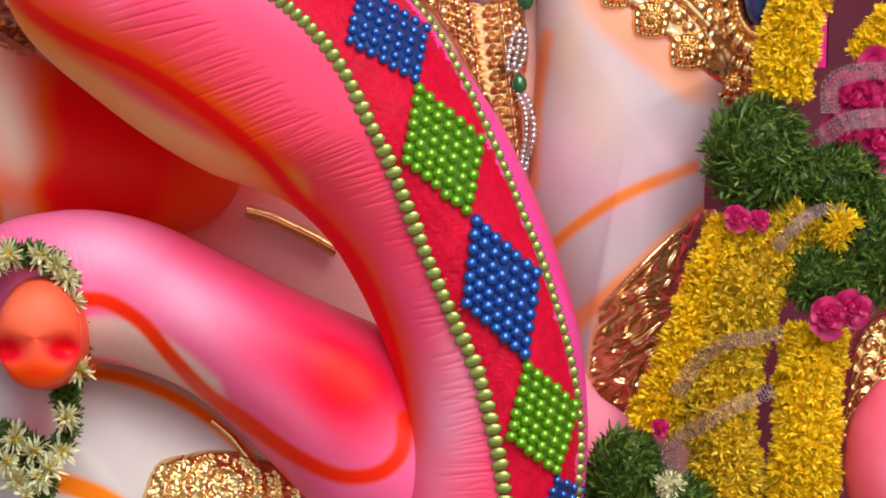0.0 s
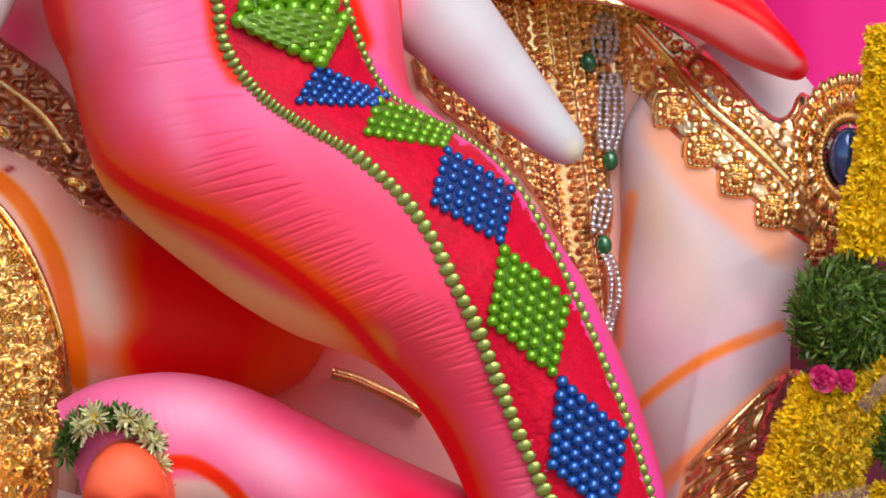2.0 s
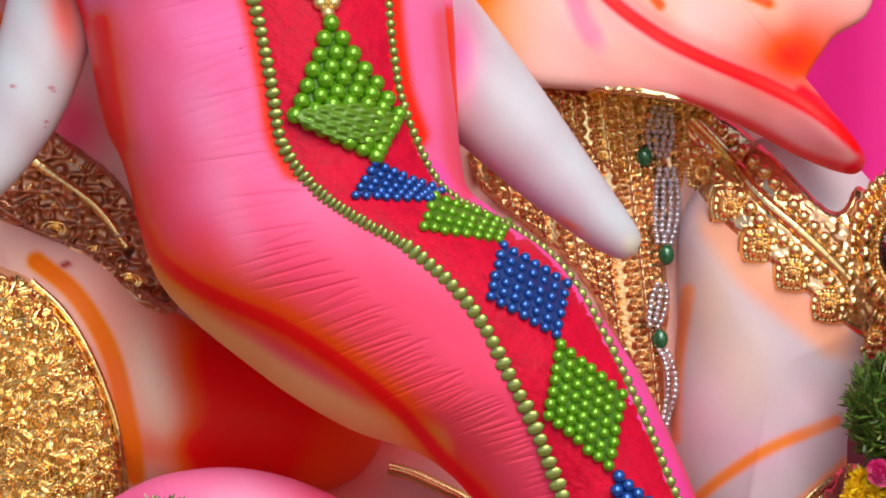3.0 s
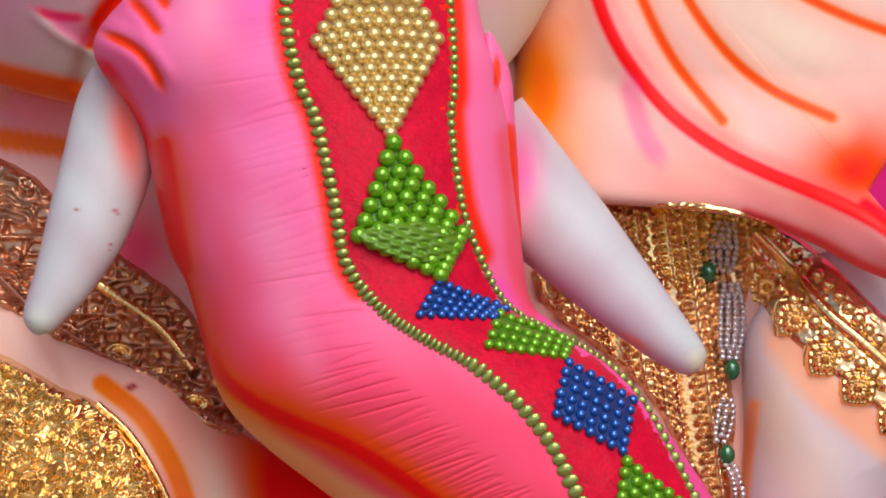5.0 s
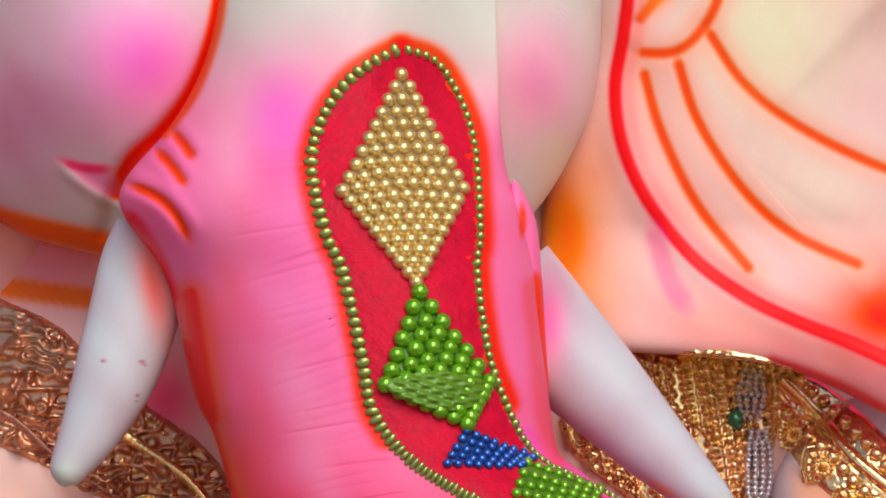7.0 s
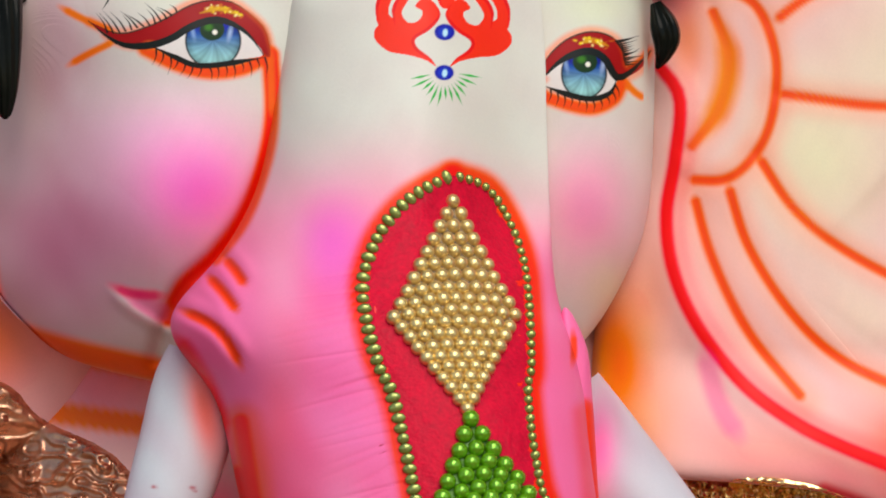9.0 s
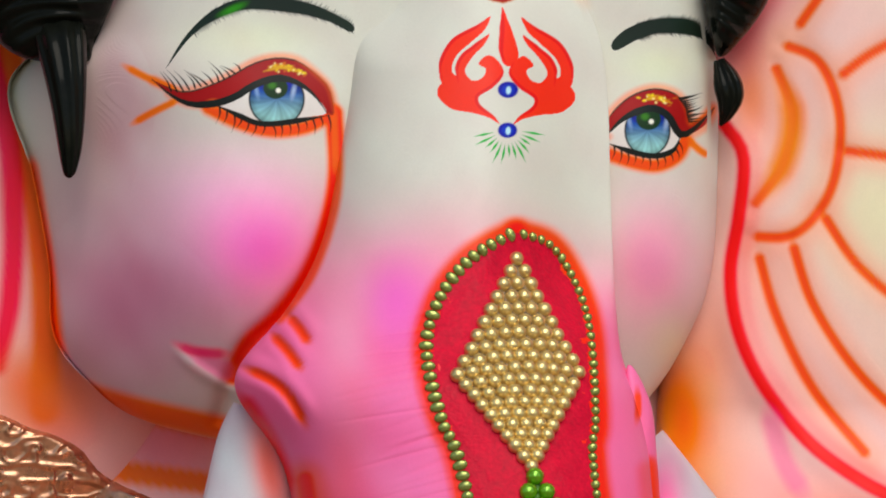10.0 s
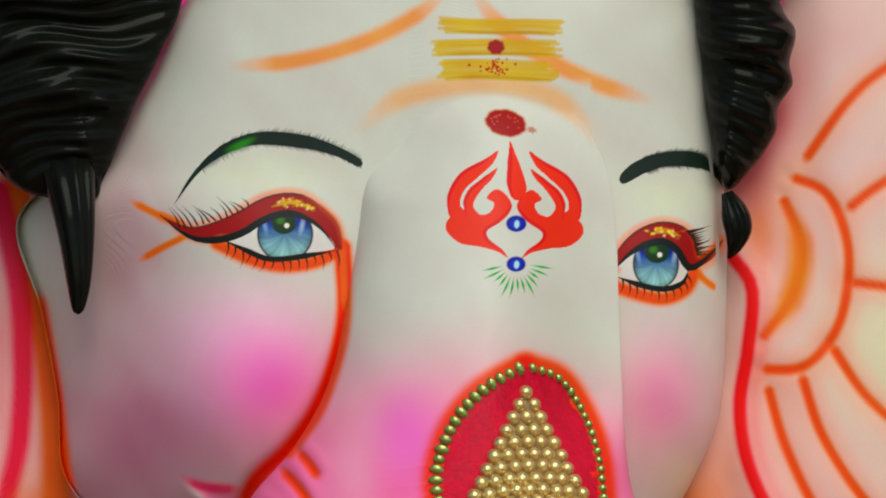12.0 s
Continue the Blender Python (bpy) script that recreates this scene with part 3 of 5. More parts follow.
spray(col, q, (-1068, 506), (60, 260), (0.88, 0.20, 0.24), 0.7)
spray(col, q, (-948, 224), (90, 90), (0.88, 0.22, 0.06), 0.8)
spray(col, q, one([(-917, 198)]), (130, 110), (0.80, 0.22, 0.14), 0.85)
statue.add(ear2, grid_faces(*ear2.shape[:2], wrap=True), np.clip(col, 0, 1))

# ---- neck, chest, belly and arms ----
TORSO = [(-793, 152), (-202, 421), (345, 432), (650, 139), (777, -168), (836, -568), (865, -1429), (743, -1890), (188, -1999), (-470, -1904), (-980, -1049), (-987, -348)]
torso = pillow(TORSO, one([(116, -731)]), -420, 270, 400, n=600, rings=260)
q = torso.reshape(-1, 3)[:, :2]
col = np.tile(np.array((0.76, 0.52, 0.48)), (len(q), 1))
spray(col, q, one([(-711, 134)]), (200, 120), (0.78, 0.30, 0.34), 0.85)
for line in ([(-911, 204), (-811, 186), (-701, 166), (-611, 148)], [(-871, 84), (-751, 66), (-641, 51)]):
    stroke(col, q, line, (0.88, 0.20, 0.03), 10, 18, 0.9)
spray(col, q, one([(-49, -688)]), (240, 170), (0.80, 0.10, 0.10), 0.9)
spray(col, q, one([(110, -779)]), (170, 100), (0.78, 0.34, 0.36), 0.8, -25)
spray(col, q, one([(122, -766)]), (100, 60), (0.74, 0.50, 0.50), 0.6)
# dark red beside the tusk stands in for shade from the trunk
spray(col, q, one([(-521, -127)]), (90, 120), (0.78, 0.12, 0.20), 0.9)
spray(col, q, one([(-877, 158)]), (60, 100), (0.88, 0.30, 0.08), 0.7)
statue.add(torso, grid_faces(*torso.shape[:2], wrap=True), np.clip(col, 0, 1))

ARM_R = [(570, -242), (552, -472), (546, -664), (579, -784), (632, -925), (655, -1076), (778, -1125), (815, -973), (855, -739), (863, -638), (915, -507), (993, -365), (900, -212), (756, -108)]
arm = pillow(ARM_R, one([(725, -540)]), -210, 150, 200, n=500, rings=160)
q = arm.reshape(-1, 3)[:, :2]
col = np.tile(np.array((0.62, 0.56, 0.59)), (len(q), 1))
spray(col, q, one([(664, -541)]), (80, 140), (0.78, 0.62, 0.52), 0.6)
spray(col, q, one([(698, -681)]), (120, 60), (0.72, 0.48, 0.60), 0.6)
stroke(col, q, [(571, -402), (555, -523), (551, -664)], (0.84, 0.30, 0.14), 4, 16, 0.9)
stroke(col, q, [(579, -784), (638, -733), (718, -681), (837, -629)], (0.84, 0.28, 0.10), 4, 14, 0.9)
stroke(col, q, [(632, -915), (701, -853), (770, -791), (859, -709)], (0.84, 0.32, 0.14), 6, 20, 0.8)
stroke(col, q, [(580, -230), (625, -290), (680, -360), (740, -410), (810, -465), (890, -520)], (0.88, 0.36, 0.16), 14, 40, 0.6, 0.15)
spray(col, q, one([(610, -420)]), (50, 120), (0.80, 0.66, 0.50), 0.6)
spray(col, q, one([(790, -600)]), (60, 50), (0.80, 0.60, 0.68), 0.6)
spray(col, q, one([(600, -620)]), (60, 90), (0.84, 0.56, 0.66), 0.6)
statue.add(arm, grid_faces(*arm.shape[:2], wrap=True), np.clip(col, 0, 1))

ARM_L = [(-875, -161), (-675, -257), (-574, -316), (-474, -354), (-383, -423), (-273, -481), (-112, -519), (30, -617), (-9, -738), (-188, -801), (-368, -804), (-397, -905), (-466, -1006), (-766, -1011), (-1068, -714)]
arm2 = pillow(ARM_L, one([(-510, -645)]), -90, 150, 300, n=500, rings=160)
q = arm2.reshape(-1, 3)[:, :2]
col = np.tile(np.array((0.80, 0.56, 0.50)), (len(q), 1))
spray(col, q, one([(-222, -540)]), (240, 230), (0.90, 0.07, 0.012), 1.0)
spray(col, q, one([(-290, -692)]), (170, 50), (0.88, 0.06, 0.012), 1.0)
spray(col, q, one([(-381, -563)]), (46, 170), (0.86, 0.68, 0.56), 0.95, 15)
edge = np.array([(-404, -403), (-347, -502), (-336, -602), (-365, -693), (-394, -764)], float)[::-1]
over = q[:, 0] - np.interp(q[:, 1], edge[:, 1], edge[:, 0])
for a, b, tone in ((0, 110, (0.92, 0.085, 0.012)), (190, 330, (0.86, 0.15, 0.12))):
    w = smooth(over, a, b)[:, None]
    col = col * (1 - w) + np.array(tone) * w
stroke(col, q, [(-584, -366), (-513, -425), (-452, -524), (-420, -644), (-404, -744)], (0.84, 0.22, 0.03), 9, 16, 0.95)
for x, y in [(-535, -373), (-528, -369)]:
    spray(col, q, (x, y), (9, 6), (0.30, 0.01, 0.03), 0.95, -25)
statue.add(arm2, grid_faces(*arm2.shape[:2], wrap=True), np.clip(col, 0, 1))

BELLY = [(-688, -925), (-388, -950), (-238, -957), (-37, -994), (135, -1051), (379, -1148), (525, -1349), (330, -1659), (-174, -1769), (-680, -1573)]
belly = pillow(BELLY, one([(-132, -1259)]), 0, 240, 300, n=400, rings=130)
q = belly.reshape(-1, 3)[:, :2]
col = np.tile(np.array((0.62, 0.58, 0.57)), (len(q), 1))
stroke(col, q, [(-257, -1013), (-157, -1028), (-55, -1070), (26, -1129), (88, -1194)], (0.86, 0.17, 0.02), 4, 14, 0.9)
stroke(col, q, [(-284, -1211), (-203, -1240), (-142, -1279)], (0.84, 0.24, 0.06), 10, 18, 0.9)
spray(col, q, one([(-325, -1120)]), (60, 90), (0.80, 0.30, 0.30), 0.7)
statue.add(belly, grid_faces(*belly.shape[:2], wrap=True), np.clip(col, 0, 1))
for outline, centre, h0, rise, tone in (([(1127, -1094), (1156, -1033), (1195, -1002), (1267, -1010), (1330, -1091), (1334, -1213), (1276, -1296), (1173, -1287), (1125, -1196)], one([(1230, -1154)]), 80, 110, (0.86, 0.22, 0.26)),
                                        ([(627, -981), (680, -1041), (742, -1101), (725, -1244), (627, -1348), (524, -1298), (570, -1104)], one([(653, -1194)]), -40, 60, (0.80, 0.36, 0.44))):
    p = pillow(outline, centre, h0, rise, 100, n=200, rings=60)
    col = np.tile(np.array(tone), (p.shape[0] * p.shape[1], 1))
    spray(col, p.reshape(-1, 3)[:, :2], centre, (50, 80), (0.86, 0.34, 0.44), 0.7)
    statue.add(p, grid_faces(*p.shape[:2], wrap=True), col)
# seat, hidden below, on which the figure rests
SEAT = [(-979, -1679), (-77, -1563), (838, -1652), (1364, -2161), (1398, -3212), (264, -3327), (-1168, -3232), (-1276, -2195)]
p = pillow(SEAT, one([(93, -2489)]), -500, 500, 500, n=160, rings=50)
statue.add(p, grid_faces(*p.shape[:2], wrap=True), (0.5, 0.05, 0.06))

# ---- hair ----
HAIR_INK = (0.010, 0.008, 0.007)
for outline, centre, way in (([(-1337, 1469), (-698, 1461), (-703, 1176), (-745, 1062), (-793, 964), (-827, 883), (-850, 833), (-864, 801), (-932, 801), (-983, 812), (-1023, 840), (-1074, 906), (-1235, 1060)], one([(-932, 1138)]), 18),
                             ([(206, 1165), (215, 1048), (226, 962), (241, 879), (260, 805), (304, 840), (347, 902), (354, 951), (379, 991), (375, 1031), (386, 1087), (359, 1163), (383, 1447), (217, 1449)], one([(288, 1083)]), -28)):
    p = pillow(outline, centre, -90, 90, 120, n=420, rings=150)
    d = p.reshape(-1, 3)
    ca, sa = math.cos(radians(way)), math.sin(radians(way))
    x, y = d[:, 0] * ca + d[:, 1] * sa, d[:, 1] * ca - d[:, 0] * sa
    y = y + 26 * np.sin(x / 85) + 0.0006 * (x - x.mean()) ** 2
    d[:150 * 420, 2] += (3.4 * np.sin(y / 4.6 + 1.3 * np.sin(x / 37 + y / 50)) + 10 * np.sin(y / 17.0 + 1.6 * np.sin(x / 70 + y / 90)) + 9 * np.sin(y / 41 + x / 190))[:150 * 420]
    statue.add(p, grid_faces(*p.shape[:2], wrap=True), HAIR_INK, 2)
for path in ([(-925, 925, -130, 56, 40), (-912, 854, -62, 48, 44), (-903, 793, -30, 40, 38), (-896, 722, -15, 31, 32), (-893, 652, -8, 22, 24), (-894, 606, -6, 12, 12), (-893, 595, -6, 3, 3)],
             [(260, 800, -70, 10, 14), (273, 765, -60, 24, 24), (279, 735, -58, 25, 24), (273, 705, -60, 15, 18), (262, 682, -64, 3, 4)]):
    p, a, c = tube(path, 120, 72)
    nrm = np.cos(a * 9 + 0.4 + np.linspace(0, 1.5, 120)[:, None]) * 0.07 * c[:, 4:5]
    p[..., 2] += nrm
    statue.add(p, grid_faces(*p.shape[:2], wrap=True), HAIR_INK, 2)

# ---- painted eyes, brows and forehead marks: fine paint laid on the surface ----
from mathutils.bvhtree import BVHTree


def tree_of(grids):
    """A search tree over some shells, coarse enough to build quickly."""
    vs, fs, n = [], [], 0
    for g in grids:
        f = grid_faces(*g.shape[:2], wrap=True)
        vs.append(g.reshape(-1, 3))
        fs.append(f + n)
        n += g.shape[0] * g.shape[1]
    return BVHTree.FromPolygons(np.concatenate(vs).tolist(), np.concatenate(fs).tolist())


def thin(g, a, b):
    return g[::a, ::b]


def height_on(tree, q, miss=-300.0):
    out = np.full(len(q), miss)
    down = Vector((0, 0, -1))
    for i, (x, y) in enumerate(q):
        hit = tree.ray_cast(Vector((x, y, 2000.0)), down)
        if hit[0] is not None:
            out[i] = hit[0].z
    return out


TREE_HEAD = tree_of([head])
TREE_TRUNK = tree_of([thin(TP, 3, 2)])
TREE_BODY = tree_of([thin(torso, 3, 3), thin(arm, 2, 2), thin(arm2, 2, 2), thin(belly, 2, 2)])


def inside(q, outline, n=160, curved=True):
    c = curve_through(outline, n, closed=True)[:, :2] if curved else np.asarray(outline, float)
    res = np.zeros(len(q), bool)
    x, y = q[:, 0], q[:, 1]
    for i in range(len(c)):
        x0, y0 = c[i]
        x1, y1 = c[(i + 1) % len(c)]
        if y0 == y1:
            continue
        cross = ((y0 > y) != (y1 > y)) & (x < (x1 - x0) * (y - y0) / (y1 - y0) + x0)
        res ^= cross
    return res


class Patch:
    """A finely divided field of paint over part of a shell."""

    def __init__(self, lo, hi, step, base):
        xs, ys = np.arange(lo[0], hi[0], step), np.arange(lo[1], hi[1], step)
        self.shape = (len(ys), len(xs))
        gx, gy = np.meshgrid(xs, ys)
        self.q = np.stack([gx.ravel(), gy.ravel()], 1)
        self.col = base(self.q)

    def near(self, pts, pad):
        p = np.asarray(pts, float)[:, :2]
        lo, hi = p.min(0) - pad, p.max(0) + pad
        return np.where(((self.q > lo) & (self.q < hi)).all(1))[0]

    def fill(self, outline, colour, power=1.0, curved=True):
        k = self.near(outline, 30)
        m = inside(self.q[k], outline, curved=curved)
        self.col[k[m]] = self.col[k[m]] * (1 - power) + np.asarray(colour) * power

    def line(self, pts, width, colour, taper=0.0, soft=1.2, power=1.0, both=True):
        k = self.near(pts, width + soft + 20)
        d, s = away(self.q[k], pts, 24)
        w = width / 2 * np.ones(len(k))
        if taper:
            w = w * np.clip((np.minimum(s, 1 - s) if both else 1 - s) / taper, 0.12, 1)
        a = power * (1 - smooth(d, w - soft / 2, w + soft / 2))[:, None]
        self.col[k] = self.col[k] * (1 - a) + np.asarray(colour) * a

    def oval(self, c, rx, ry, colour, turn=0.0, soft=1.5, power=1.0, rough=0.0):
        k = self.near([c], 1.5 * max(rx, ry) + soft)
        d = self.q[k] - np.asarray(c, float)[:2]
        ca, sa = math.cos(radians(turn)), math.sin(radians(turn))
        x, y = (d[:, 0] * ca + d[:, 1] * sa) / rx, (d[:, 1] * ca - d[:, 0] * sa) / ry
        r = np.hypot(x, y)
        if rough:
            t = np.arctan2(y, x)
            r = r + rough * (np.sin(7 * t) + 0.7 * np.sin(13 * t + 1) + 0.5 * np.sin(29 * t + 2))
        e = soft / min(rx, ry)
        a = power * (1 - smooth(r, 1 - e, 1 + e))[:, None]
        col = colour(x, y) if callable(colour) else np.asarray(colour)
        self.col[k] = self.col[k] * (1 - a) + col * a

    def lay(self, body, tree, lift=1.0, skip=-250, slot=0):
        h = height_on(tree, self.q, -999).reshape(self.shape)
        ok = (h > skip).astype(float)
        ker = np.exp(-0.5 * (np.arange(-16, 17) / 6.0) ** 2)

        def blur(x):
            for axis in (0, 1):
                x = np.apply_along_axis(lambda row: np.convolve(row, ker, "same"), axis, x)
            return x

        even = blur(h * ok) / np.maximum(blur(ok), 1e-6)
        i, j = np.indices(self.shape)
        border = np.minimum(np.minimum(i, self.shape[0] - 1 - i), np.minimum(j, self.shape[1] - 1 - j))
        rim = smooth(border.astype(float), 0, 64)
        z = (even * rim + h * (1 - rim) + lift * rim - 0.6 * (1 - rim)).ravel()
        f = grid_faces(*self.shape)
        hq = h.ravel()[f]
        good = (hq.min(1) > skip) & (hq.max(1) - hq.min(1) < 25)
        body.add(np.column_stack([self.q, z]), f[good], np.clip(self.col, 0, 1), slot)


def iris(x, y):
    t = smooth(y, -0.9, 0.55)[:, None]
    low, high = np.array((0.36, 0.58, 0.56)), np.array((0.010, 0.035, 0.24))
    c = low * (1 - t) + high * t
    a = np.arctan2(y, x)[:, None]
    rad = np.hypot(x, y)[:, None]
    return c * (1 + 0.12 * np.sin(23 * a + 5 * rad) * rad + 0.15 * np.sin(7 * a + 1)) * (1 - 0.35 * smooth(rad, 0.75, 1.0))


def eye(patch, opening, upper, lid, ball, size, pupil, glow, lower, gold, lashes_low, lashes_up, wings):
    stroke(patch.col, patch.q, glow, (0.88, 0.13, 0.01), 5, 15, 0.95)
    stroke(patch.col, patch.q, lid, (0.84, 0.16, 0.04), 4, 12, 0.5)
    for w in wings:
        stroke(patch.col, patch.q, w, (0.88, 0.20, 0.03), 2, 9, 0.9, 0.2)
    patch.fill(lid, (0.28, 0.035, 0.018))
    patch.line(lid[:len(lid) // 2 + 1], 3.2, INK, 0.15, power=0.85)
    patch.line(lid[len(lid) // 2 - 4:len(lid) // 2 + 1], 9, (0.46, 0.09, 0.03), 0.3, 8, 0.7)
    patch.line(gold, 8, (0.66, 0.44, 0.05), 0.3, 5, 0.8)
    rs = np.random.RandomState(len(lid))
    g = curve_through(gold, 40)[:, :2]
    for k in range(26):
        c = g[rs.randint(0, 40)] + rs.normal(0, 1, 2) * (5, 4)
        patch.oval(tuple(c), rs.uniform(1.5, 4), rs.uniform(1.2, 2.4), ((0.80, 0.62, 0.12), (0.50, 0.16, 0.05), (0.84, 0.72, 0.40))[k % 3], rs.uniform(-20, 40), 1.5, 0.8)
    patch.fill(opening, (0.78, 0.74, 0.70))
    k = inside(patch.q, opening)
    keep = patch.col.copy()
    patch.oval(ball, size[0] + 3, size[1] + 3, INK)
    patch.oval(ball, size[0], size[1], iris)
    patch.oval((pupil[0], pupil[1]), 22, 20, (0.010, 0.03, 0.010))
    patch.oval((pupil[0] - 6, pupil[1] + 4), 7, 6, (0.05, 0.16, 0.03), soft=4)
    patch.oval((pupil[0] + 5, pupil[1] - 5), 4.5, 4.5, (0.85, 0.85, 0.75))
    patch.oval((pupil[0] + 32, pupil[1] - 6), 3.5, 12, (0.55, 0.66, 0.80), -12, 4, 0.7)
    patch.oval((pupil[0] - 34, pupil[1] - 4), 3, 11, (0.45, 0.58, 0.75), 12, 4, 0.6)
    patch.col[~k] = keep[~k]
    patch.oval(opening[0], 12, 7, (0.84, 0.28, 0.18), power=0.8, soft=5)
    patch.line(upper, 13, INK, 0.3)
    patch.line(lower, 10, INK, 0.25)
    root, end = (curve_through([l[k] for l in lashes_up], 13)[:, :2] for k in (0, 1))
    reach = rs.uniform(0.7, 1.6, (13, 1))
    for a, b in lashes_low + list(zip(root, root + reach * (end - root) + rs.normal(0, 3, (13, 2)))):
        m = ((a[0] + b[0]) / 2 + 3, (a[1] + b[1]) / 2)
        patch.line([tuple(a), m, tuple(b)], 3.4, INK, 0.8, both=False)


def brow(patch, top, bottom, seed):
    r = np.random.RandomState(seed)
    patch.fill(list(top) + list(bottom)[::-1], (0.012, 0.020, 0.014))
    t, b = curve_through(top, 90), curve_through(bottom, 90)
    for i in range(18, 90):
        for p, way in ((t[i], 1), (b[i], -1)):
            L = r.uniform(2, 8)
            patch.line([tuple(p - (0, way * 4)), (p[0] + 4, p[1] + way * L * 0.5), (p[0] + 6, p[1] + way * L)], 3.4, (0.012, 0.020, 0.014), 0.9, both=False)


lo, hi = one([(-847, 551)]), one([(-337, 984)])
left = Patch(lo, hi, 1.15, head_paint)
low_l = [(-639, 726), (-615, 715), (-591, 704), (-560, 691), (-524, 690), (-468, 698), (-433, 704)]
rr = np.random.RandomState(3)
lc = curve_through(low_l, 16)
lash_low = [(tuple(c), (c[0] + (-8 if i < 7 else 3) + rr.uniform(-3, 3), c[1] - rr.uniform(16, 36))) for i, c in enumerate(lc[1:])]
lash_up = list(zip([(-713, 749), (-697, 748), (-679, 752), (-658, 758), (-632, 764), (-606, 774), (-590, 786)], [(-734, 778), (-719, 775), (-698, 775), (-670, 777), (-648, 786), (-626, 792), (-606, 800)]))
eye(left, [(-637, 726), (-599, 738), (-572, 755), (-544, 767), (-515, 771), (-483, 760), (-456, 738), (-437, 709), (-468, 702), (-524, 695), (-560, 696), (-591, 709), (-615, 718)],
    [(-747, 770), (-715, 743), (-681, 726), (-637, 726), (-599, 738), (-572, 755), (-544, 767), (-515, 771), (-483, 760), (-456, 738), (-435, 707)],
    [(-743, 767), (-692, 747), (-639, 760), (-599, 779), (-568, 796), (-531, 806), (-491, 802), (-456, 777), (-432, 750), (-424, 707), (-437, 711), (-456, 738), (-483, 760), (-515, 771), (-544, 767), (-572, 755), (-599, 738), (-639, 727), (-684, 729), (-715, 746)],
    one([(-525, 734)]), (47, 47), one([(-527, 754)]), [(-646, 718), (-590, 691), (-530, 677), (-470, 684), (-429, 707)], low_l, [(-548, 783), (-514, 791), (-476, 779)], lash_low, lash_up,
    ([(-690, 738), (-746, 711), (-790, 686)], [(-690, 745), (-756, 773), (-806, 800)], [(-425, 727), (-422, 677), (-420, 586)]))
brow(left, [(-721, 792), (-691, 842), (-651, 884), (-610, 907), (-563, 917), (-498, 912), (-443, 895), (-391, 867)], [(-720, 792), (-683, 840), (-651, 866), (-610, 886), (-563, 894), (-482, 885), (-431, 871), (-393, 852)], 1)
left.oval(one([(-604, 894)]), 22, 6, (0.05, 0.26, 0.02), 24, 5, 0.8)
left.lay(statue, TREE_HEAD)

lo, hi = one([(10, 532)]), one([(306, 941)])
right = Patch(lo, hi, 1.15, head_paint)
low_r = [(62, 652), (110, 635), (149, 629), (180, 640), (192, 666)]
lc = curve_through(low_r, 13)
lash_low = [(tuple(c), (c[0] + (i - 5) * 1.2, c[1] - rr.uniform(16, 30))) for i, c in enumerate(lc[:-1])]
lash_up = list(zip([(189, 731), (197, 721), (202, 711), (204, 699), (207, 690)], [(216, 739), (225, 728), (228, 716), (229, 704), (226, 692)]))
eye(right, [(57, 664), (85, 689), (110, 704), (143, 713), (170, 698), (191, 666), (180, 643), (149, 633), (110, 639), (62, 654)],
    [(52, 660), (66, 672), (85, 691), (110, 706), (143, 714), (170, 700), (191, 667), (217, 678), (251, 713)],
    [(57, 680), (71, 706), (104, 735), (146, 748), (185, 737), (203, 709), (209, 685), (235, 698), (252, 715), (234, 683), (202, 664), (191, 666), (170, 700), (143, 713), (110, 704), (85, 689), (57, 664)],
    one([(133, 674)]), (38, 43), one([(135, 695)]), [(60, 634), (111, 617), (151, 612), (185, 628), (200, 655)], low_r, [(125, 727), (148, 733), (176, 723)], lash_low, lash_up,
    ([(202, 662), (224, 640), (246, 626)], [(208, 678), (234, 695), (253, 720)]))
brow(right, [(71, 831), (98, 856), (147, 872), (205, 872), (232, 855), (253, 823), (260, 789)], [(78, 817), (119, 837), (158, 848), (218, 842), (242, 825), (254, 805), (260, 788)], 2)
right.lay(statue, TREE_HEAD)

lo, hi = one([(-340, 555)]), one([(63, 1192)])
TREE_FRONT = tree_of([TP[:700], head])


def brow_paint(q):
    """Head above, trunk root below, as the surfaces meet."""
    top = smooth(q[:, 1], *sorted((one([(-156, 982)])[1], one([(-155, 1012)])[1])))[:, None]
    return trunk_paint(q) * (1 - top) + head_paint(q) * top


mark = Patch(lo, hi, 1.3, brow_paint)
for pts, w in (([(-242, 1105), (-175, 1101), (-94, 1100), (-39, 1097)], 29), ([(-256, 1063), (-175, 1064), (-95, 1063), (-42, 1060)], 31), ([(-244, 1024), (-175, 1025), (-95, 1020), (-50, 1018)], 37)):
    rb = np.random.RandomState(w)
    for k in range(9):
        o = (k / 8 - 0.5) * w * 0.82
        a_, b_ = rb.uniform(-7, 9), rb.uniform(-12, 12)
        mark.line([(x + (a_ if i == 0 else b_ if i == 3 else 0), y + o + rb.uniform(-1.5, 1.5)) for i, (x, y) in enumerate(pts)], w * 0.2, (0.62, 0.42, 0.10), 0, 4, 0.75)
    mark.line([(x - 8, y + w * 0.25) for x, y in pts], w * 0.3, (0.62, 0.40, 0.09), 0.1, 6, 0.5)
    mark.line([(x + 8, y - w * 0.38) for x, y in pts], w * 0.16, (0.42, 0.23, 0.03), 0.2, 3, 0.5)
CRIMSON = (0.30, 0.008, 0.012)
mark.oval(one([(-147, 1064)]), 15, 13, CRIMSON, 0, 2, rough=0.05)
r = np.random.RandomState(6)
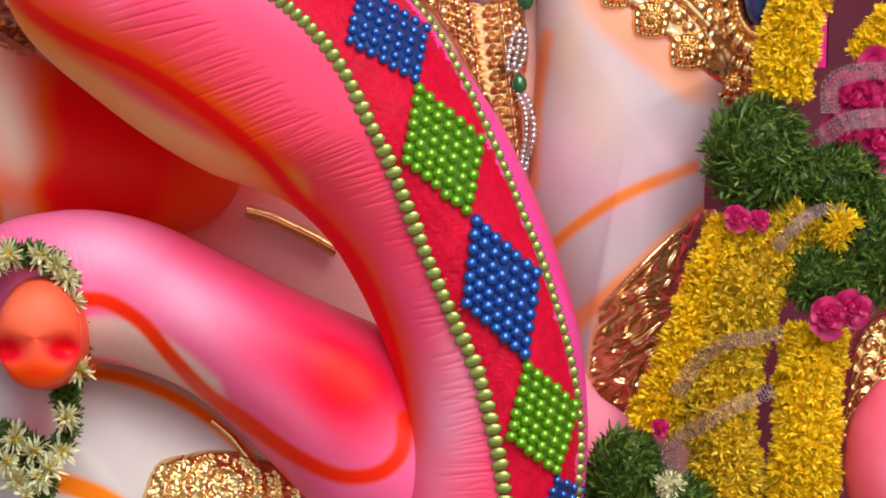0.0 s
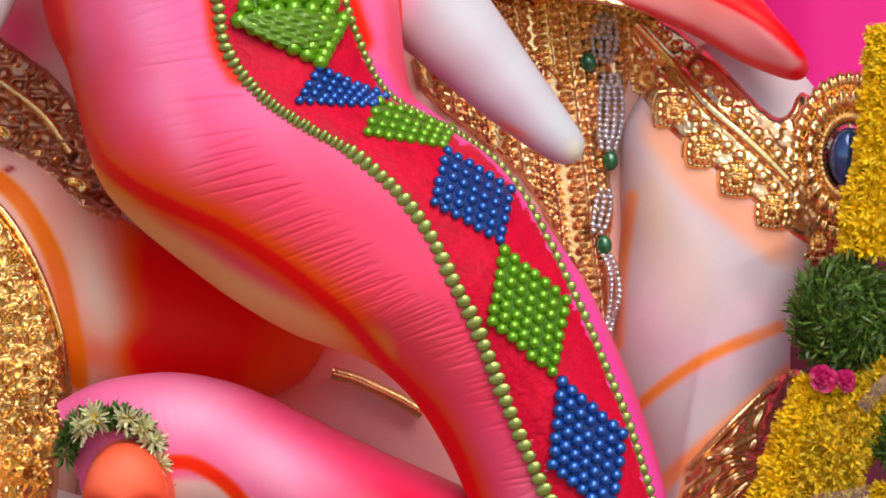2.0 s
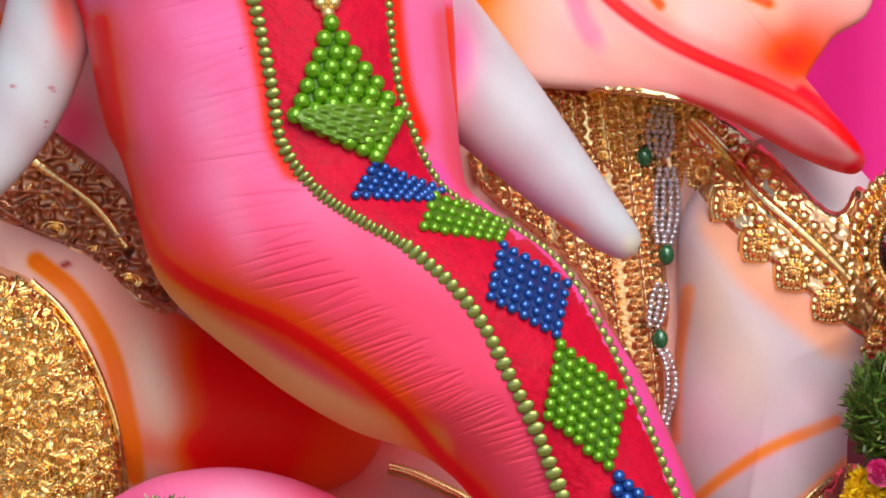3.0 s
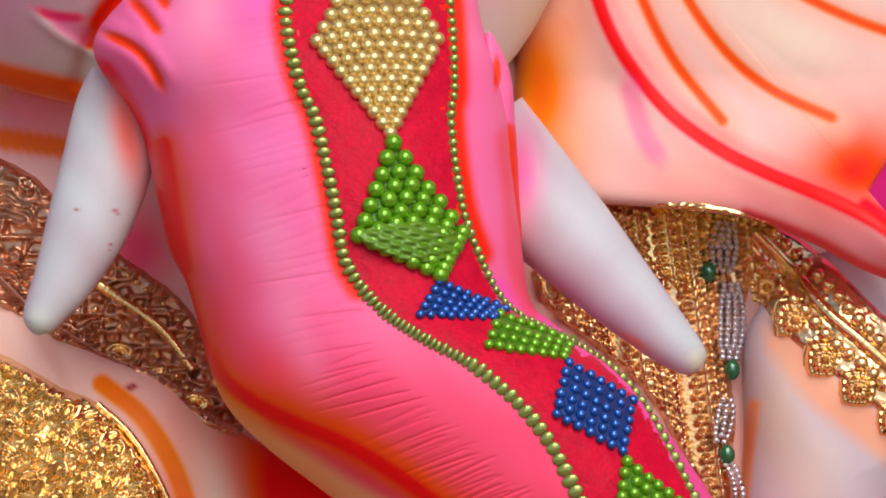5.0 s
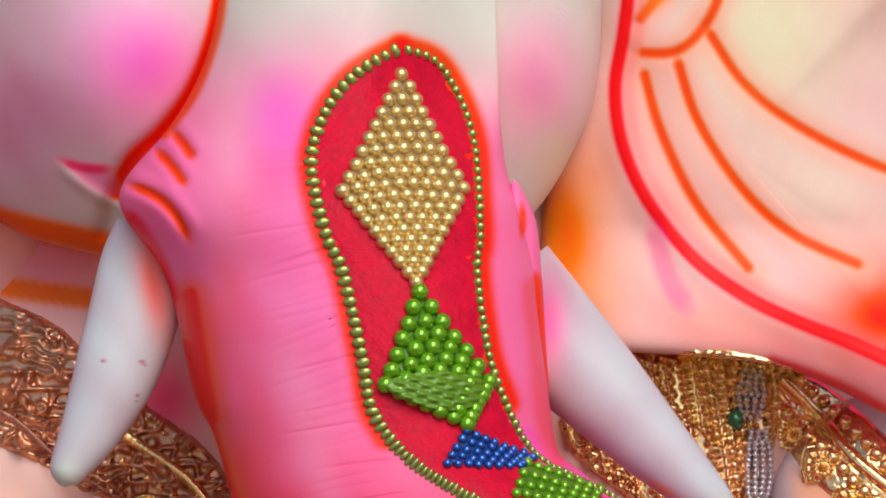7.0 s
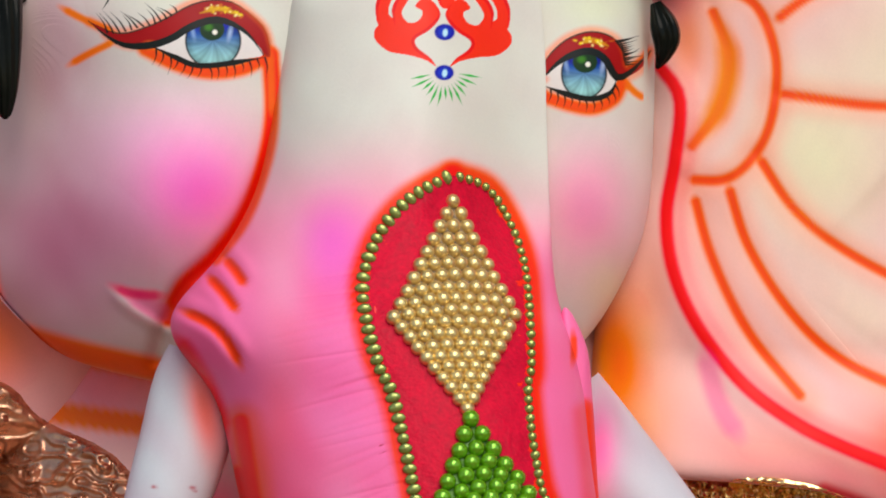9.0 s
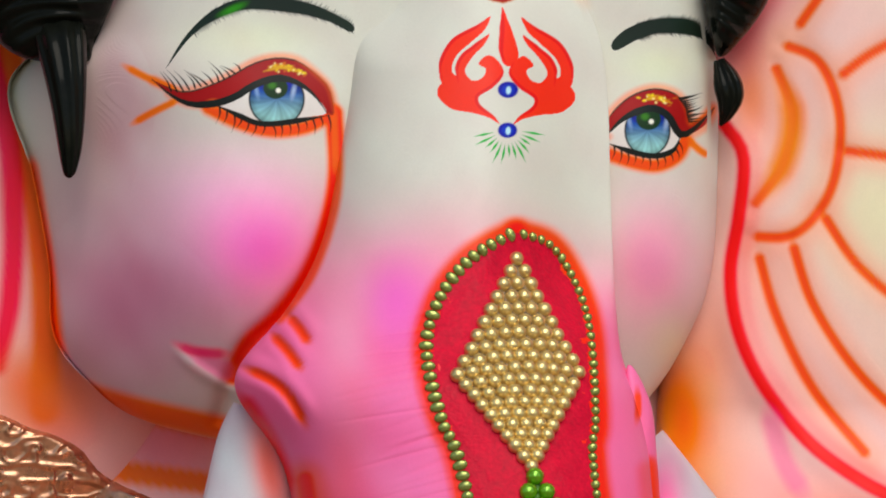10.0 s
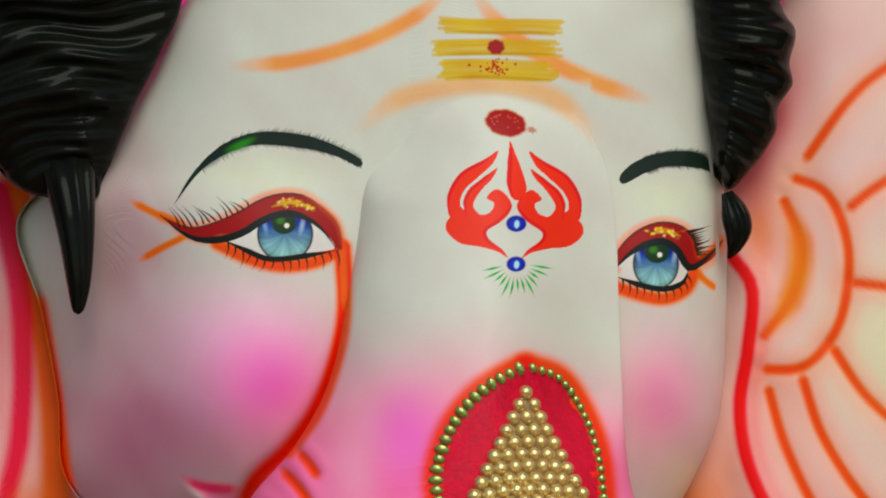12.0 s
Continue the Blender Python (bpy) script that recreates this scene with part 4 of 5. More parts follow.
for k in range(46):
    c = np.array(one([(-147, 1028)])) + r.normal(0, 1, 2) * (13, 8)
    mark.oval(tuple(c), r.uniform(1.2, 2.6), r.uniform(1.2, 2.4), (0.42, 0.05, 0.02), 0, 1)
mark.oval(one([(-131, 928)]), 37, 24, (0.45, 0.14, 0.05), -14, 3, rough=0.02)
mark.oval(one([(-131, 928)]), 35, 22, CRIMSON, -14, 2, rough=0.02)
for k in range(16):
    c = np.array(one([(-131, 932)])) + r.uniform(-1, 1, 2) * (26, 14)
    mark.oval(tuple(c), 1.6, 1.1, (0.55, 0.25, 0.22), 0, 1, 0.8)
mark.oval(one([(-85, 915)]), 8, 5, (0.40, 0.10, 0.04), -20, 2, 0.7, 0.2)
FLAME, FLAME_DARK = (0.84, 0.115, 0.018), (0.62, 0.015, 0.018)
mid = [(-124, 895), (-113, 870), (-105, 849), (-95, 812), (-103, 791), (-120, 793), (-128, 815), (-126, 859)]
mark.fill(mid, FLAME)
mark.line([(-123, 893), (-124, 855), (-126, 817), (-118, 794)], 9, FLAME_DARK, 0.3)
outer = [(-145, 879), (-171, 860), (-212, 836), (-234, 796), (-231, 761), (-198, 745), (-192, 765), (-213, 780), (-206, 808), (-177, 835), (-155, 855)]
inner = [(-147, 848), (-175, 825), (-195, 809), (-206, 785), (-204, 763), (-231, 761), (-239, 739), (-215, 715), (-176, 707), (-147, 698), (-129, 687), (-140, 701), (-166, 721), (-168, 737), (-142, 756), (-122, 778), (-131, 799), (-149, 810), (-166, 795), (-153, 785), (-160, 769), (-178, 765), (-190, 783), (-175, 809), (-155, 830)]


def mirrored(pts):
    m = one([(-117, 845)])[0]
    return [(2 * m - x, y - 0.075 * (m - x)) for x, y in pts]


edges = ([(-145, 879), (-171, 860), (-212, 836), (-234, 796), (-231, 761)], [(-147, 848), (-175, 825), (-195, 809), (-205, 787), (-202, 761)], [(-129, 687), (-140, 701), (-164, 718), (-169, 737), (-142, 755), (-123, 778), (-131, 798)])
for way in (lambda p: p, mirrored):
    mark.fill(way(outer), FLAME)
    mark.fill(way(inner), FLAME)
    for e in edges:
        mark.line(way(e), 6, FLAME_DARK, 0.25)
for c, rx, ry in ((one([(-114, 748)]), 18, 14.5), (one([(-115, 676)]), 17, 13.5)):
    mark.oval(c, rx, ry, (0.012, 0.03, 0.26))
    mark.oval(c, rx * 0.62, ry * 0.62, (0.04, 0.10, 0.48), soft=4, power=0.7)
    mark.oval((c[0] + 1, c[1] - 1), 4.5, 7, (0.55, 0.75, 0.82), -6)
c = np.array(one([(-114, 678)]))
for k in range(13):
    a = radians(192 + k * 13.2)
    d = np.array((math.cos(a), math.sin(a)))
    mark.line([tuple(c + d * 26), tuple(c + d * 45 + (1, 0)), tuple(c + d * (58 + 9 * math.sin(k * 1.7 + 0.5)))], 4.2, (0.05, 0.36, 0.08), 0.45)
mark.lay(statue, TREE_FRONT, 1.8)

# crimson powder flecks, fallen on paint
flecks = Patch(one([(-239, -148)]), one([(-185, 27)]), 1.5, trunk_paint)
for x, y, a in [(-224, 10, 14), (-208, 13, 10), (-205, -9, 7), (-195, -118, 4), (-204, -32, 3), (-230, 8, 5)]:
    flecks.oval((x, y), a, a * 0.5, (0.30, 0.01, 0.02), 20, 1.5, rough=0.15)
flecks.lay(statue, TREE_TRUNK, 3)

statue_ob = tagged(new("statue", statue.mesh("statue", [PAINT, GLOSS, HAIR])), "airbrushed pink and ivory plaster statue with an elephant head", "statue")


# ---- helpers for things and their parts ----
def link_mesh(name, me, parent=None, label=""):
    o = new(name, me)
    if parent:
        o.parent = parent
    if label:
        o["label"] = label
    return o


def raw_mesh(name, p, faces, material, flat=False):
    """A mesh from arrays of points in metres and faces."""
    me = bpy.data.meshes.new(name)
    p, faces = np.asarray(p, np.float32), np.asarray(faces, np.int32)
    me.vertices.add(len(p))
    me.vertices.foreach_set("co", p.ravel())
    me.loops.add(faces.size)
    me.loops.foreach_set("vertex_index", faces.ravel())
    me.polygons.add(len(faces))
    me.polygons.foreach_set("loop_start", np.arange(0, faces.size, faces.shape[1], dtype=np.int32))
    me.polygons.foreach_set("use_smooth", np.full(len(faces), not flat))
    me.materials.append(material)
    me.update(calc_edges=True)
    me.validate()
    return me


def ball_points(n_lat=7, n_lon=12):
    la, lo_ = np.linspace(0, np.pi, n_lat), np.linspace(0, 2 * np.pi, n_lon, endpoint=False)
    p = np.stack([np.sin(la)[:, None] * np.cos(lo_), np.sin(la)[:, None] * np.sin(lo_), np.cos(la)[:, None] + 0 * lo_], -1)
    return p.reshape(-1, 3), grid_faces(n_lat, n_lon, wrap=True)


BALL_P, BALL_F = ball_points()


def bead_mesh(name, material):
    return raw_mesh(name, BALL_P, BALL_F, material)


def set_bead(name, me, place, size, parent, turn=0.0, label=""):
    """One bead: place in sculpting units, size as half axes along, across and out."""
    o = link_mesh(name, me, parent, label)
    w = world_at(place)
    o.matrix_basis = Matrix.LocRotScale(Vector(w), Euler((radians(90), 0, 0)).to_quaternion() @ Euler((0, 0, turn)).to_quaternion(),
                                        Vector((size[0] * U, size[1] * U, size[2] * U)))
    return o


def thing(name, label, category, group=""):
    return tagged(new(name), label, category, group)


def many_balls(name, places, radii, material, parent, label="", squash=1.0):
    """Many small beads, too small to pick apart, in one part."""
    places, radii = np.asarray(places, float), np.broadcast_to(np.asarray(radii, float), (len(places),))
    b, f = ball_points(6, 9)
    b = b * (1, 1, squash)
    p = places[:, None] + b[None] * radii[:, None, None]
    ff = f[None] + (np.arange(len(places)) * len(b))[:, None, None]
    o = link_mesh(name, raw_mesh(name, world_at(p.reshape(-1, 3)), ff.reshape(-1, 4), material), parent, label)
    o["kind"] = "stuff"
    return o


# ---- beaded band on the trunk ----
def paired(points, n):
    p = np.asarray(points, float)
    p = np.vstack([2 * p[0] - p[1], p, 2 * p[-1] - p[-2]])
    m = len(p) - 3
    x = np.clip(np.linspace(0, 1, n) * m, 0, m - 1e-6)
    i = x.astype(int)
    t = (x - i)[:, None]
    a, b, c, d = p[i], p[i + 1], p[i + 2], p[i + 3]
    return 0.5 * (2 * b + (c - a) * t + (2 * a - 5 * b + 4 * c - d) * t ** 2 + (3 * b - a - 3 * c + d) * t ** 3)


band = thing("trunk_band", "crimson band with bead diamonds running down the statue's trunk", "ornament")
bl, br = paired(BAND_L, 620), paired(BAND_R, 620)
k = np.linspace(0, 1, 46)
bq = bl[:, None] * (1 - k)[None, :, None] + br[:, None] * k[None, :, None]
bh = height_on(TREE_TRUNK, bq.reshape(-1, 2), 300).reshape(620, 46)
rise = 5.5 * np.sin(np.pi * np.clip(k, 0.0, 1.0)) ** 0.35
r = np.random.RandomState(8)
lump = sum(np.sin(bq[..., 0] / a + ph) * np.sin(bq[..., 1] / b_ + ph * 2) for a, b_, ph in ((9, 13, 0.3), (5, 7, 1.4), (21, 17, 2.2)))
bp = np.dstack([bq, bh - 1.5 + rise[None] + 0.55 * lump])
link_mesh("backing", raw_mesh("backing", world_at(bp.reshape(-1, 3)), grid_faces(620, 46), RED), band, "coarse crimson painted cloth")

ME_GOLD, ME_GREEN, ME_BLUE, ME_EDGE = (bead_mesh(n, m) for n, m in (("gold_bead", BEAD_GOLD), ("green_bead", BEAD_GREEN), ("blue_bead", BEAD_BLUE), ("edge_bead", BEAD_EDGE)))


def set_diamond(corners, n1, n2, name, me, fat=0.5):
    """Beads set on a lattice between the top, right, bottom and left corner."""
    t, rt, b, lf = (np.array(c, float) for c in corners)
    e1, e2 = (rt - t) / (n1 - 1), (lf - t) / (n2 - 1)
    near = min(np.linalg.norm(e1), np.linalg.norm(e2), np.linalg.norm(e1 - e2), np.linalg.norm(e1 + e2))
    near = 0.5 * near + 0.25 * (np.linalg.norm(e1) + np.linalg.norm(e2))
    for i in range(n1):
        for j in range(n2):
            a, c = i / (n1 - 1), j / (n2 - 1)
            p = t * (1 - a) * (1 - c) + rt * a * (1 - c) + b * a * c + lf * (1 - a) * c + r.normal(0, 0.7, 2)
            h = height_on(TREE_TRUNK, [p], 300)[0]
            s = near * fat * r.uniform(0.93, 1.04)
            set_bead(name, me, (p[0], p[1], h + 6.5 + s * 0.25), (s, s, s), band)


def inset(c, by):
    c = np.asarray(c, float)
    m = c.mean(0)
    d = c - m
    return m + d * (1 - by / np.linalg.norm(d, axis=1))[:, None]


# the smear of green paint over one diamond
p = pillow([(-129, -98), (-89, -83), (-19, -78), (31, -90), (59, -108), (41, -133), (-9, -148), (-69, -138), (-114, -120)], one([(-29, -111)]), 0, 7, 4, n=90, rings=26)
pp = p.reshape(-1, 3)
pp[:, 2] += height_on(TREE_TRUNK, pp[:, :2], 300) + 23 + 2.2 * np.sin(pp[:, 0] / 6 + pp[:, 1] / 3.1) + 1.5 * np.sin(pp[:, 0] / 11 - pp[:, 1] / 2.3)
link_mesh("paint_smear", raw_mesh("paint_smear", world_at(pp), grid_faces(*p.shape[:2], wrap=True), shader("green_smear", (0.11, 0.25, 0.01), 0.35, 0.1, 0.3, 300, 0.4)), band, "dried smear of green paint")

for edge in (BAND_L, BAND_R):
    c = curve_through(edge, 2400)[:, :2]
    d = np.gradient(c, axis=0)
    s = np.concatenate([[0], np.cumsum(np.linalg.norm(np.diff(c, axis=0), axis=1))])
    bend = one([(-49, -268)])[1]
    at = 6.0
    while at < s[-1]:
        i = int(np.searchsorted(s, at))
        i = min(i, len(c) - 1)
        v = c[i, 1]
        tight = math.exp(-((v - bend) / 110) ** 2) if edge is BAND_L else math.exp(-((v - bend) / 90) ** 2)
        low_part = 1.0 if v < bend - 60 else 0.0
        pitch = 18.5 + 3 * low_part - 8.0 * tight if edge is BAND_L else 16.5 + 3 * low_part - 5 * tight
        h = height_on(TREE_TRUNK, [c[i]], 300)[0]
        ang = math.atan2(d[i, 1], d[i, 0])
        wide = 10.0 + 2 * low_part if edge is BAND_L else 7.5 + low_part
        set_bead("edge_bead", ME_EDGE, (c[i, 0], c[i, 1], h + 4), (pitch * 0.5, 1.25 * wide * r.uniform(0.85, 1.1), 5.5), band, ang + (0.0 if edge is BAND_L else 0.5) + r.normal(0, 0.08))
        at += pitch


# ---- gilded ornaments in relief ----
def hexed(q, turn, px, py):
    """Local coordinates in a staggered lattice of cells."""
    ca, sa = math.cos(radians(turn)), math.sin(radians(turn))
    x, y = q[:, 0] * ca + q[:, 1] * sa, q[:, 1] * ca - q[:, 0] * sa
    row = np.floor(y / py)
    x2 = x / px + 0.5 * (row % 2)
    cell = np.floor(x2)
    wob = np.sin(cell * 12.9898 + row * 78.233) * 43758.5453
    wob -= np.floor(wob)
    return (x2 - cell - 0.5) * px, (y / py - row - 0.5) * py, wob


def scallops(turn, px, py, high):
    def f(q):
        x, y, w = hexed(q, turn, px, py)
        rr_ = np.hypot(x / (px * 0.55), (y + py * 0.25) / (py * 0.85))
        dome = np.sqrt(np.clip(1 - rr_ ** 2, 0, 1))
        return high * (0.75 + 0.5 * w) * (dome + 0.22 * np.cos(rr_ * 13) * (rr_ < 1))
    return f


def beaded(turn, px, py, high):
    def f(q):
        x, y, w = hexed(q, turn, px, py)
        return high * (0.7 + 0.6 * w) * np.sqrt(np.clip(1 - (x / (px * 0.47)) ** 2 - (y / (py * 0.47)) ** 2, 0, 1))
    return f


def chains(turn, wide, high):
    """Rows of different work side by side: scales, beads, ribs."""
    ca, sa = math.cos(radians(turn)), math.sin(radians(turn))
    bead_row = beaded(turn, 23, 23, high * 0.8)

    def f(q):
        y = q[:, 1] * ca - q[:, 0] * sa
        x = q[:, 0] * ca + q[:, 1] * sa
        lane = y / wide - np.floor(y / wide)
        kind = np.floor(y / wide) % 2
        arcs = np.hypot((x % (wide * 0.42)) - wide * 0.1, (lane - 0.35) * wide * 0.9)
        a = high * np.clip(np.cos(arcs / wide * 9.0) + 0.35, 0, 2)
        b = bead_row(q)
        out = np.where(kind == 0, a, b)
        ridge = high * 0.9 * np.exp(-((lane - 0.98) * wide / 4) ** 2)
        return np.maximum(out * smooth(lane, 0, 0.1), ridge)
    return f


def filigree(size, high, seed):
    rs = np.random.RandomState(seed)
    ks = rs.normal(0, 1, (9, 2)) / size * 1.6
    ph = rs.uniform(0, 6.28, 9)

    def f(q):
        w = sum(np.sin(q @ ks[i] + ph[i]) for i in range(5))
        z = sum(np.sin(q @ ks[i] * 1.7 + ph[i] + 0.8 * w) for i in range(5, 9))
        curl = np.exp(-(z * 1.1) ** 2) + 0.7 * np.clip(w - 1.2, 0, 1)
        return high * curl
    return f


def relief(name, outline, tree, pattern, material, parent, lift=6.0, step=3.0, edge=14.0, label=""):
    """A gilded sheet in relief, lying on the body within an outline."""
    o = curve_through(outline, 220, closed=True)[:, :2]
    xs, ys = np.arange(o[:, 0].min(), o[:, 0].max(), step), np.arange(o[:, 1].min(), o[:, 1].max(), step)
    gx, gy = np.meshgrid(xs, ys)
    q = np.stack([gx.ravel(), gy.ravel()], 1)
    ins = inside(q, outline, 220)
    d = np.zeros(len(q))
    d[ins] = away(q[ins], outline, 120, closed=True)[0]
    f = grid_faces(len(ys), len(xs))
    f = f[ins[f].any(1)]
    used = np.unique(f)
    h = np.zeros(len(q))
    h[used] = height_on(tree, q[used], -250)
    rim = smooth(d, 0, edge)
    h += (lift + pattern(q)) * rim - 3 * (1 - rim)
    remap = -np.ones(len(q), int)
    remap[used] = np.arange(len(used))
    return link_mesh(name, raw_mesh(name, world_at(np.column_stack([q, h])[used]), remap[f], material), parent, label)


def bead_row(name, line, pitch, size, tree, me, parent, lift=6, squash=0.8):
    c = curve_through(line, max(2, int(np.linalg.norm(np.diff(np.asarray(line, float), axis=0), axis=1).sum() / pitch)))[:, :2]
    for x, y in c:
        h = height_on(tree, [(x, y)], -250)[0]
        s = size * r.uniform(0.92, 1.06)
        set_bead(name, me, (x, y, h + lift), (s, s, s * squash), parent)


def rod(name, line, radius, tree, material, parent, lift=4, rings=160, sides=14, rope=0.0):
    """A raised moulding along a curve."""
    c = curve_through(line, rings)[:, :2]
    h = height_on(tree, c, -250)
    p, a, _ = tube(np.column_stack([c, h + lift, np.full(rings, radius), np.full(rings, radius)]), rings, sides)
    if rope:
        s = np.arange(rings)[:, None]
        g = 1 + rope * np.sin(s * 0.9 + a[None])
        m = p.mean(1, keepdims=True)
        p = m + (p - m) * g[..., None]
    return link_mesh(name, raw_mesh(name, world_at(p.reshape(-1, 3)), grid_faces(rings, sides, wrap=True), material), parent)


PLATES = {ME_GOLD: shader("gold_setting", (0.30, 0.22, 0.14), 0.5, 0.4, 0.3, 500, 0.3), ME_GREEN: shader("green_setting", (0.07, 0.19, 0.01), 0.4, 0.2, 0.3, 500, 0.3),
          ME_BLUE: shader("blue_setting", (0.012, 0.04, 0.16), 0.4, 0.2, 0.3, 500, 0.3)}


def diamond(corners, n1, n2, name, me, fat):
    """A glued setting and the beads on it."""
    c = np.asarray(corners, float)
    m = c.mean(0)
    outline = np.concatenate([np.linspace(c[i], c[(i + 1) % 4], 12, endpoint=False) for i in range(4)])
    relief("setting", m + (outline - m) * 1.07, TREE_TRUNK, lambda q: 0 * q[:, 0], PLATES[me], band, 7.5, 4, 5)
    set_diamond(corners, n1, n2, name, me, fat)


diamond(inset([(-100, 458), (18, 244), (-74, 70), (-214, 241)], 10), 10, 10, "gold_bead", ME_GOLD, 0.55)
diamond(inset([(-72, 72), (63, -98), (19, -180), (-139, -106)], 10), 7, 7, "green_bead", ME_GREEN, 0.5)
diamond(inset([(9, -180), (136, -231), (113, -248), (-27, -243)], 6), 8, 5, "blue_bead", ME_BLUE, 0.5)
diamond(inset([(115, -236), (255, -288), (239, -318), (93, -296)], 7), 8, 4, "green_bead", ME_GREEN, 0.5)
diamond(inset([(237, -317), (365, -390), (344, -490), (210, -418)], 10), 7, 6, "blue_bead", ME_BLUE, 0.5)
diamond(inset([(342, -492), (466, -584), (439, -724), (317, -629)], 10), 7, 7, "green_bead", ME_GREEN, 0.5)
diamond(inset([(448, -724), (571, -821), (548, -979), (430, -886)], 10), 7, 7, "blue_bead", ME_BLUE, 0.5)
diamond(inset([(547, -983), (646, -1054), (610, -1187), (516, -1123)], 10), 6, 7, "green_bead", ME_GREEN, 0.5)
diamond(inset([(607, -1187), (657, -1206), (666, -1306), (569, -1277)], 8), 4, 5, "blue_bead", ME_BLUE, 0.5)

ME_GILT = bead_mesh("gilt_bead", GOLD)

necklace = thing("necklace", "moulded gold necklace of scales and beads across the chest", "necklace")
relief("chain_panel", [(131, -268), (161, -188), (216, -88), (265, -23), (351, -42), (481, -67), (566, -85), (566, -187), (531, -317), (541, -427), (532, -527), (536, -664), (500, -604), (442, -494), (370, -375), (268, -287), (197, -228), (161, -159)],
       TREE_BODY, chains(98, 54, 18), COPPER, necklace, 10, 2.6)
relief("upper_panel", [(275, -20), (351, -39), (481, -59), (556, -82), (521, -167), (481, -227), (411, -187), (341, -107)], TREE_BODY, chains(98, 50, 18), GOLD, necklace, 14, 2.6)
relief("lip", [(390, -44), (441, -38), (500, -44), (560, -60), (612, -86), (561, -94), (500, -82), (440, -84), (400, -66)], tree_of([thin(ear, 3, 3), thin(torso, 3, 3)]), filigree(26, 9, 9), GOLD, necklace, 3, 3, 14)

cuff = thing("shoulder_ornament", "gold shoulder ornament with bead rows, leaf points and a blue stone", "ornament")
# darker copper tone on this plate stands in for shade between the beads
relief("plate", [(546, -79), (621, -84), (713, -150), (825, -253), (865, -207), (905, -232), (967, -281), (1009, -381), (971, -482), (911, -495), (850, -463), (778, -404), (717, -355), (656, -306), (605, -257), (563, -187)], TREE_BODY,
       filigree(22, 2.0, 5), COPPER, cuff, 8, 3)
bead_row("bead", [(607, -98), (663, -151), (714, -200), (765, -259), (817, -313), (858, -368)], 24, 13, TREE_BODY, ME_GILT, cuff, 12)
bead_row("bead", [(562, -137), (613, -191), (659, -231), (706, -285), (757, -324), (808, -369), (864, -418)], 25, 13.5, TREE_BODY, ME_GILT, cuff, 14)
rod("rib", [(572, -95), (633, -156), (694, -230), (756, -284), (807, -329), (858, -378)], 13, TREE_BODY, GOLD, cuff, 8)
for x, y in [(593, -192), (643, -250), (696, -320), (755, -370), (820, -425), (904, -480)]:
    a = np.linspace(0, 2 * np.pi, 48, endpoint=False)
    k = np.linspace(0, 1, 30)
    rad = 47 / (np.abs(np.cos(a)) ** 1.3 + np.abs(np.sin(a)) ** 1.3) ** (1 / 1.3)
    h0 = height_on(TREE_BODY, [(x, y)], -250)[0]
    lift = 38 * (1 - k ** 1.3) + 3.0 * np.cos(k * 17)
    p = np.stack([x + rad * k[:, None] * np.cos(a + 0.75), y + rad * k[:, None] * np.sin(a + 0.75), h0 - 4 + lift[:, None] + 3 * np.sin(np.pi * k[:, None]) * np.cos(12 * a)], -1)
    link_mesh("leaf_point", raw_mesh("leaf_point", world_at(p.reshape(-1, 3)), grid_faces(30, 48, wrap=True), GOLD), cuff)
gx, gy = one([(955, -326)])
gh = height_on(TREE_BODY, [(gx - 60, gy)], -250)[0]
for R, thick, flutes, lift in ((118, 15, 40, 10), (88, 20, 22, 18), (62, 11, 44, 26)):
    a = np.linspace(radians(60), radians(300), 260)
    b = np.linspace(0, 2 * np.pi, 16, endpoint=False)
    g = 1 + 0.16 * np.sin(a * flutes)[:, None]
    rr2 = R + thick * np.cos(b) * g
    tilt = 0.8
    p = np.stack([gx + rr2 * np.cos(a)[:, None] * tilt, gy + rr2 * np.sin(a)[:, None] * 1.15, gh + lift + thick * np.sin(b) * g], -1)
    link_mesh("rosette_ring", raw_mesh("rosette_ring", world_at(p.reshape(-1, 3)), grid_faces(260, 16, wrap=True), GOLD), cuff)
bigball, bigf = ball_points(24, 36)
link_mesh("stone", raw_mesh("stone", world_at(np.array((gx, gy, gh + 28)) + bigball * (36, 54, 30)), bigf, GEM), cuff, "dark blue glass stone with reflections")

collar = thing("collar_ornament", "worn gold ornament on the chest below the tusk", "ornament")
relief("plate", [(-1068, 168), (-957, 153), (-877, 120), (-827, 67), (-700, 2), (-619, -90), (-529, -149), (-429, -229), (-369, -349), (-329, -449), (-389, -449), (-479, -369), (-589, -319), (-669, -289), (-729, -249), (-869, -189), (-1030, -130)], tree_of([thin(ear2, 3, 3), thin(torso, 3, 3), thin(arm2, 3, 3)]), lambda q: filigree(34, 18, 2)(q) * (0.3 + 0.7 * smooth(-q[:, 1], -60, 100)), BRONZE, collar, 10, 3)
rod("rib", [(-659, -149), (-569, -204), (-479, -269), (-424, -339)], 11, TREE_BODY, GOLD, collar, 20)
bead_row("bead", [(-644, -214), (-589, -239), (-534, -279), (-479, -319), (-434, -374)], 24, 9, TREE_BODY, ME_GILT, collar, 18)
bead_row("bead", [(-569, -149), (-519, -189), (-469, -229), (-424, -284)], 17, 5, TREE_BODY, ME_GILT, collar, 18)
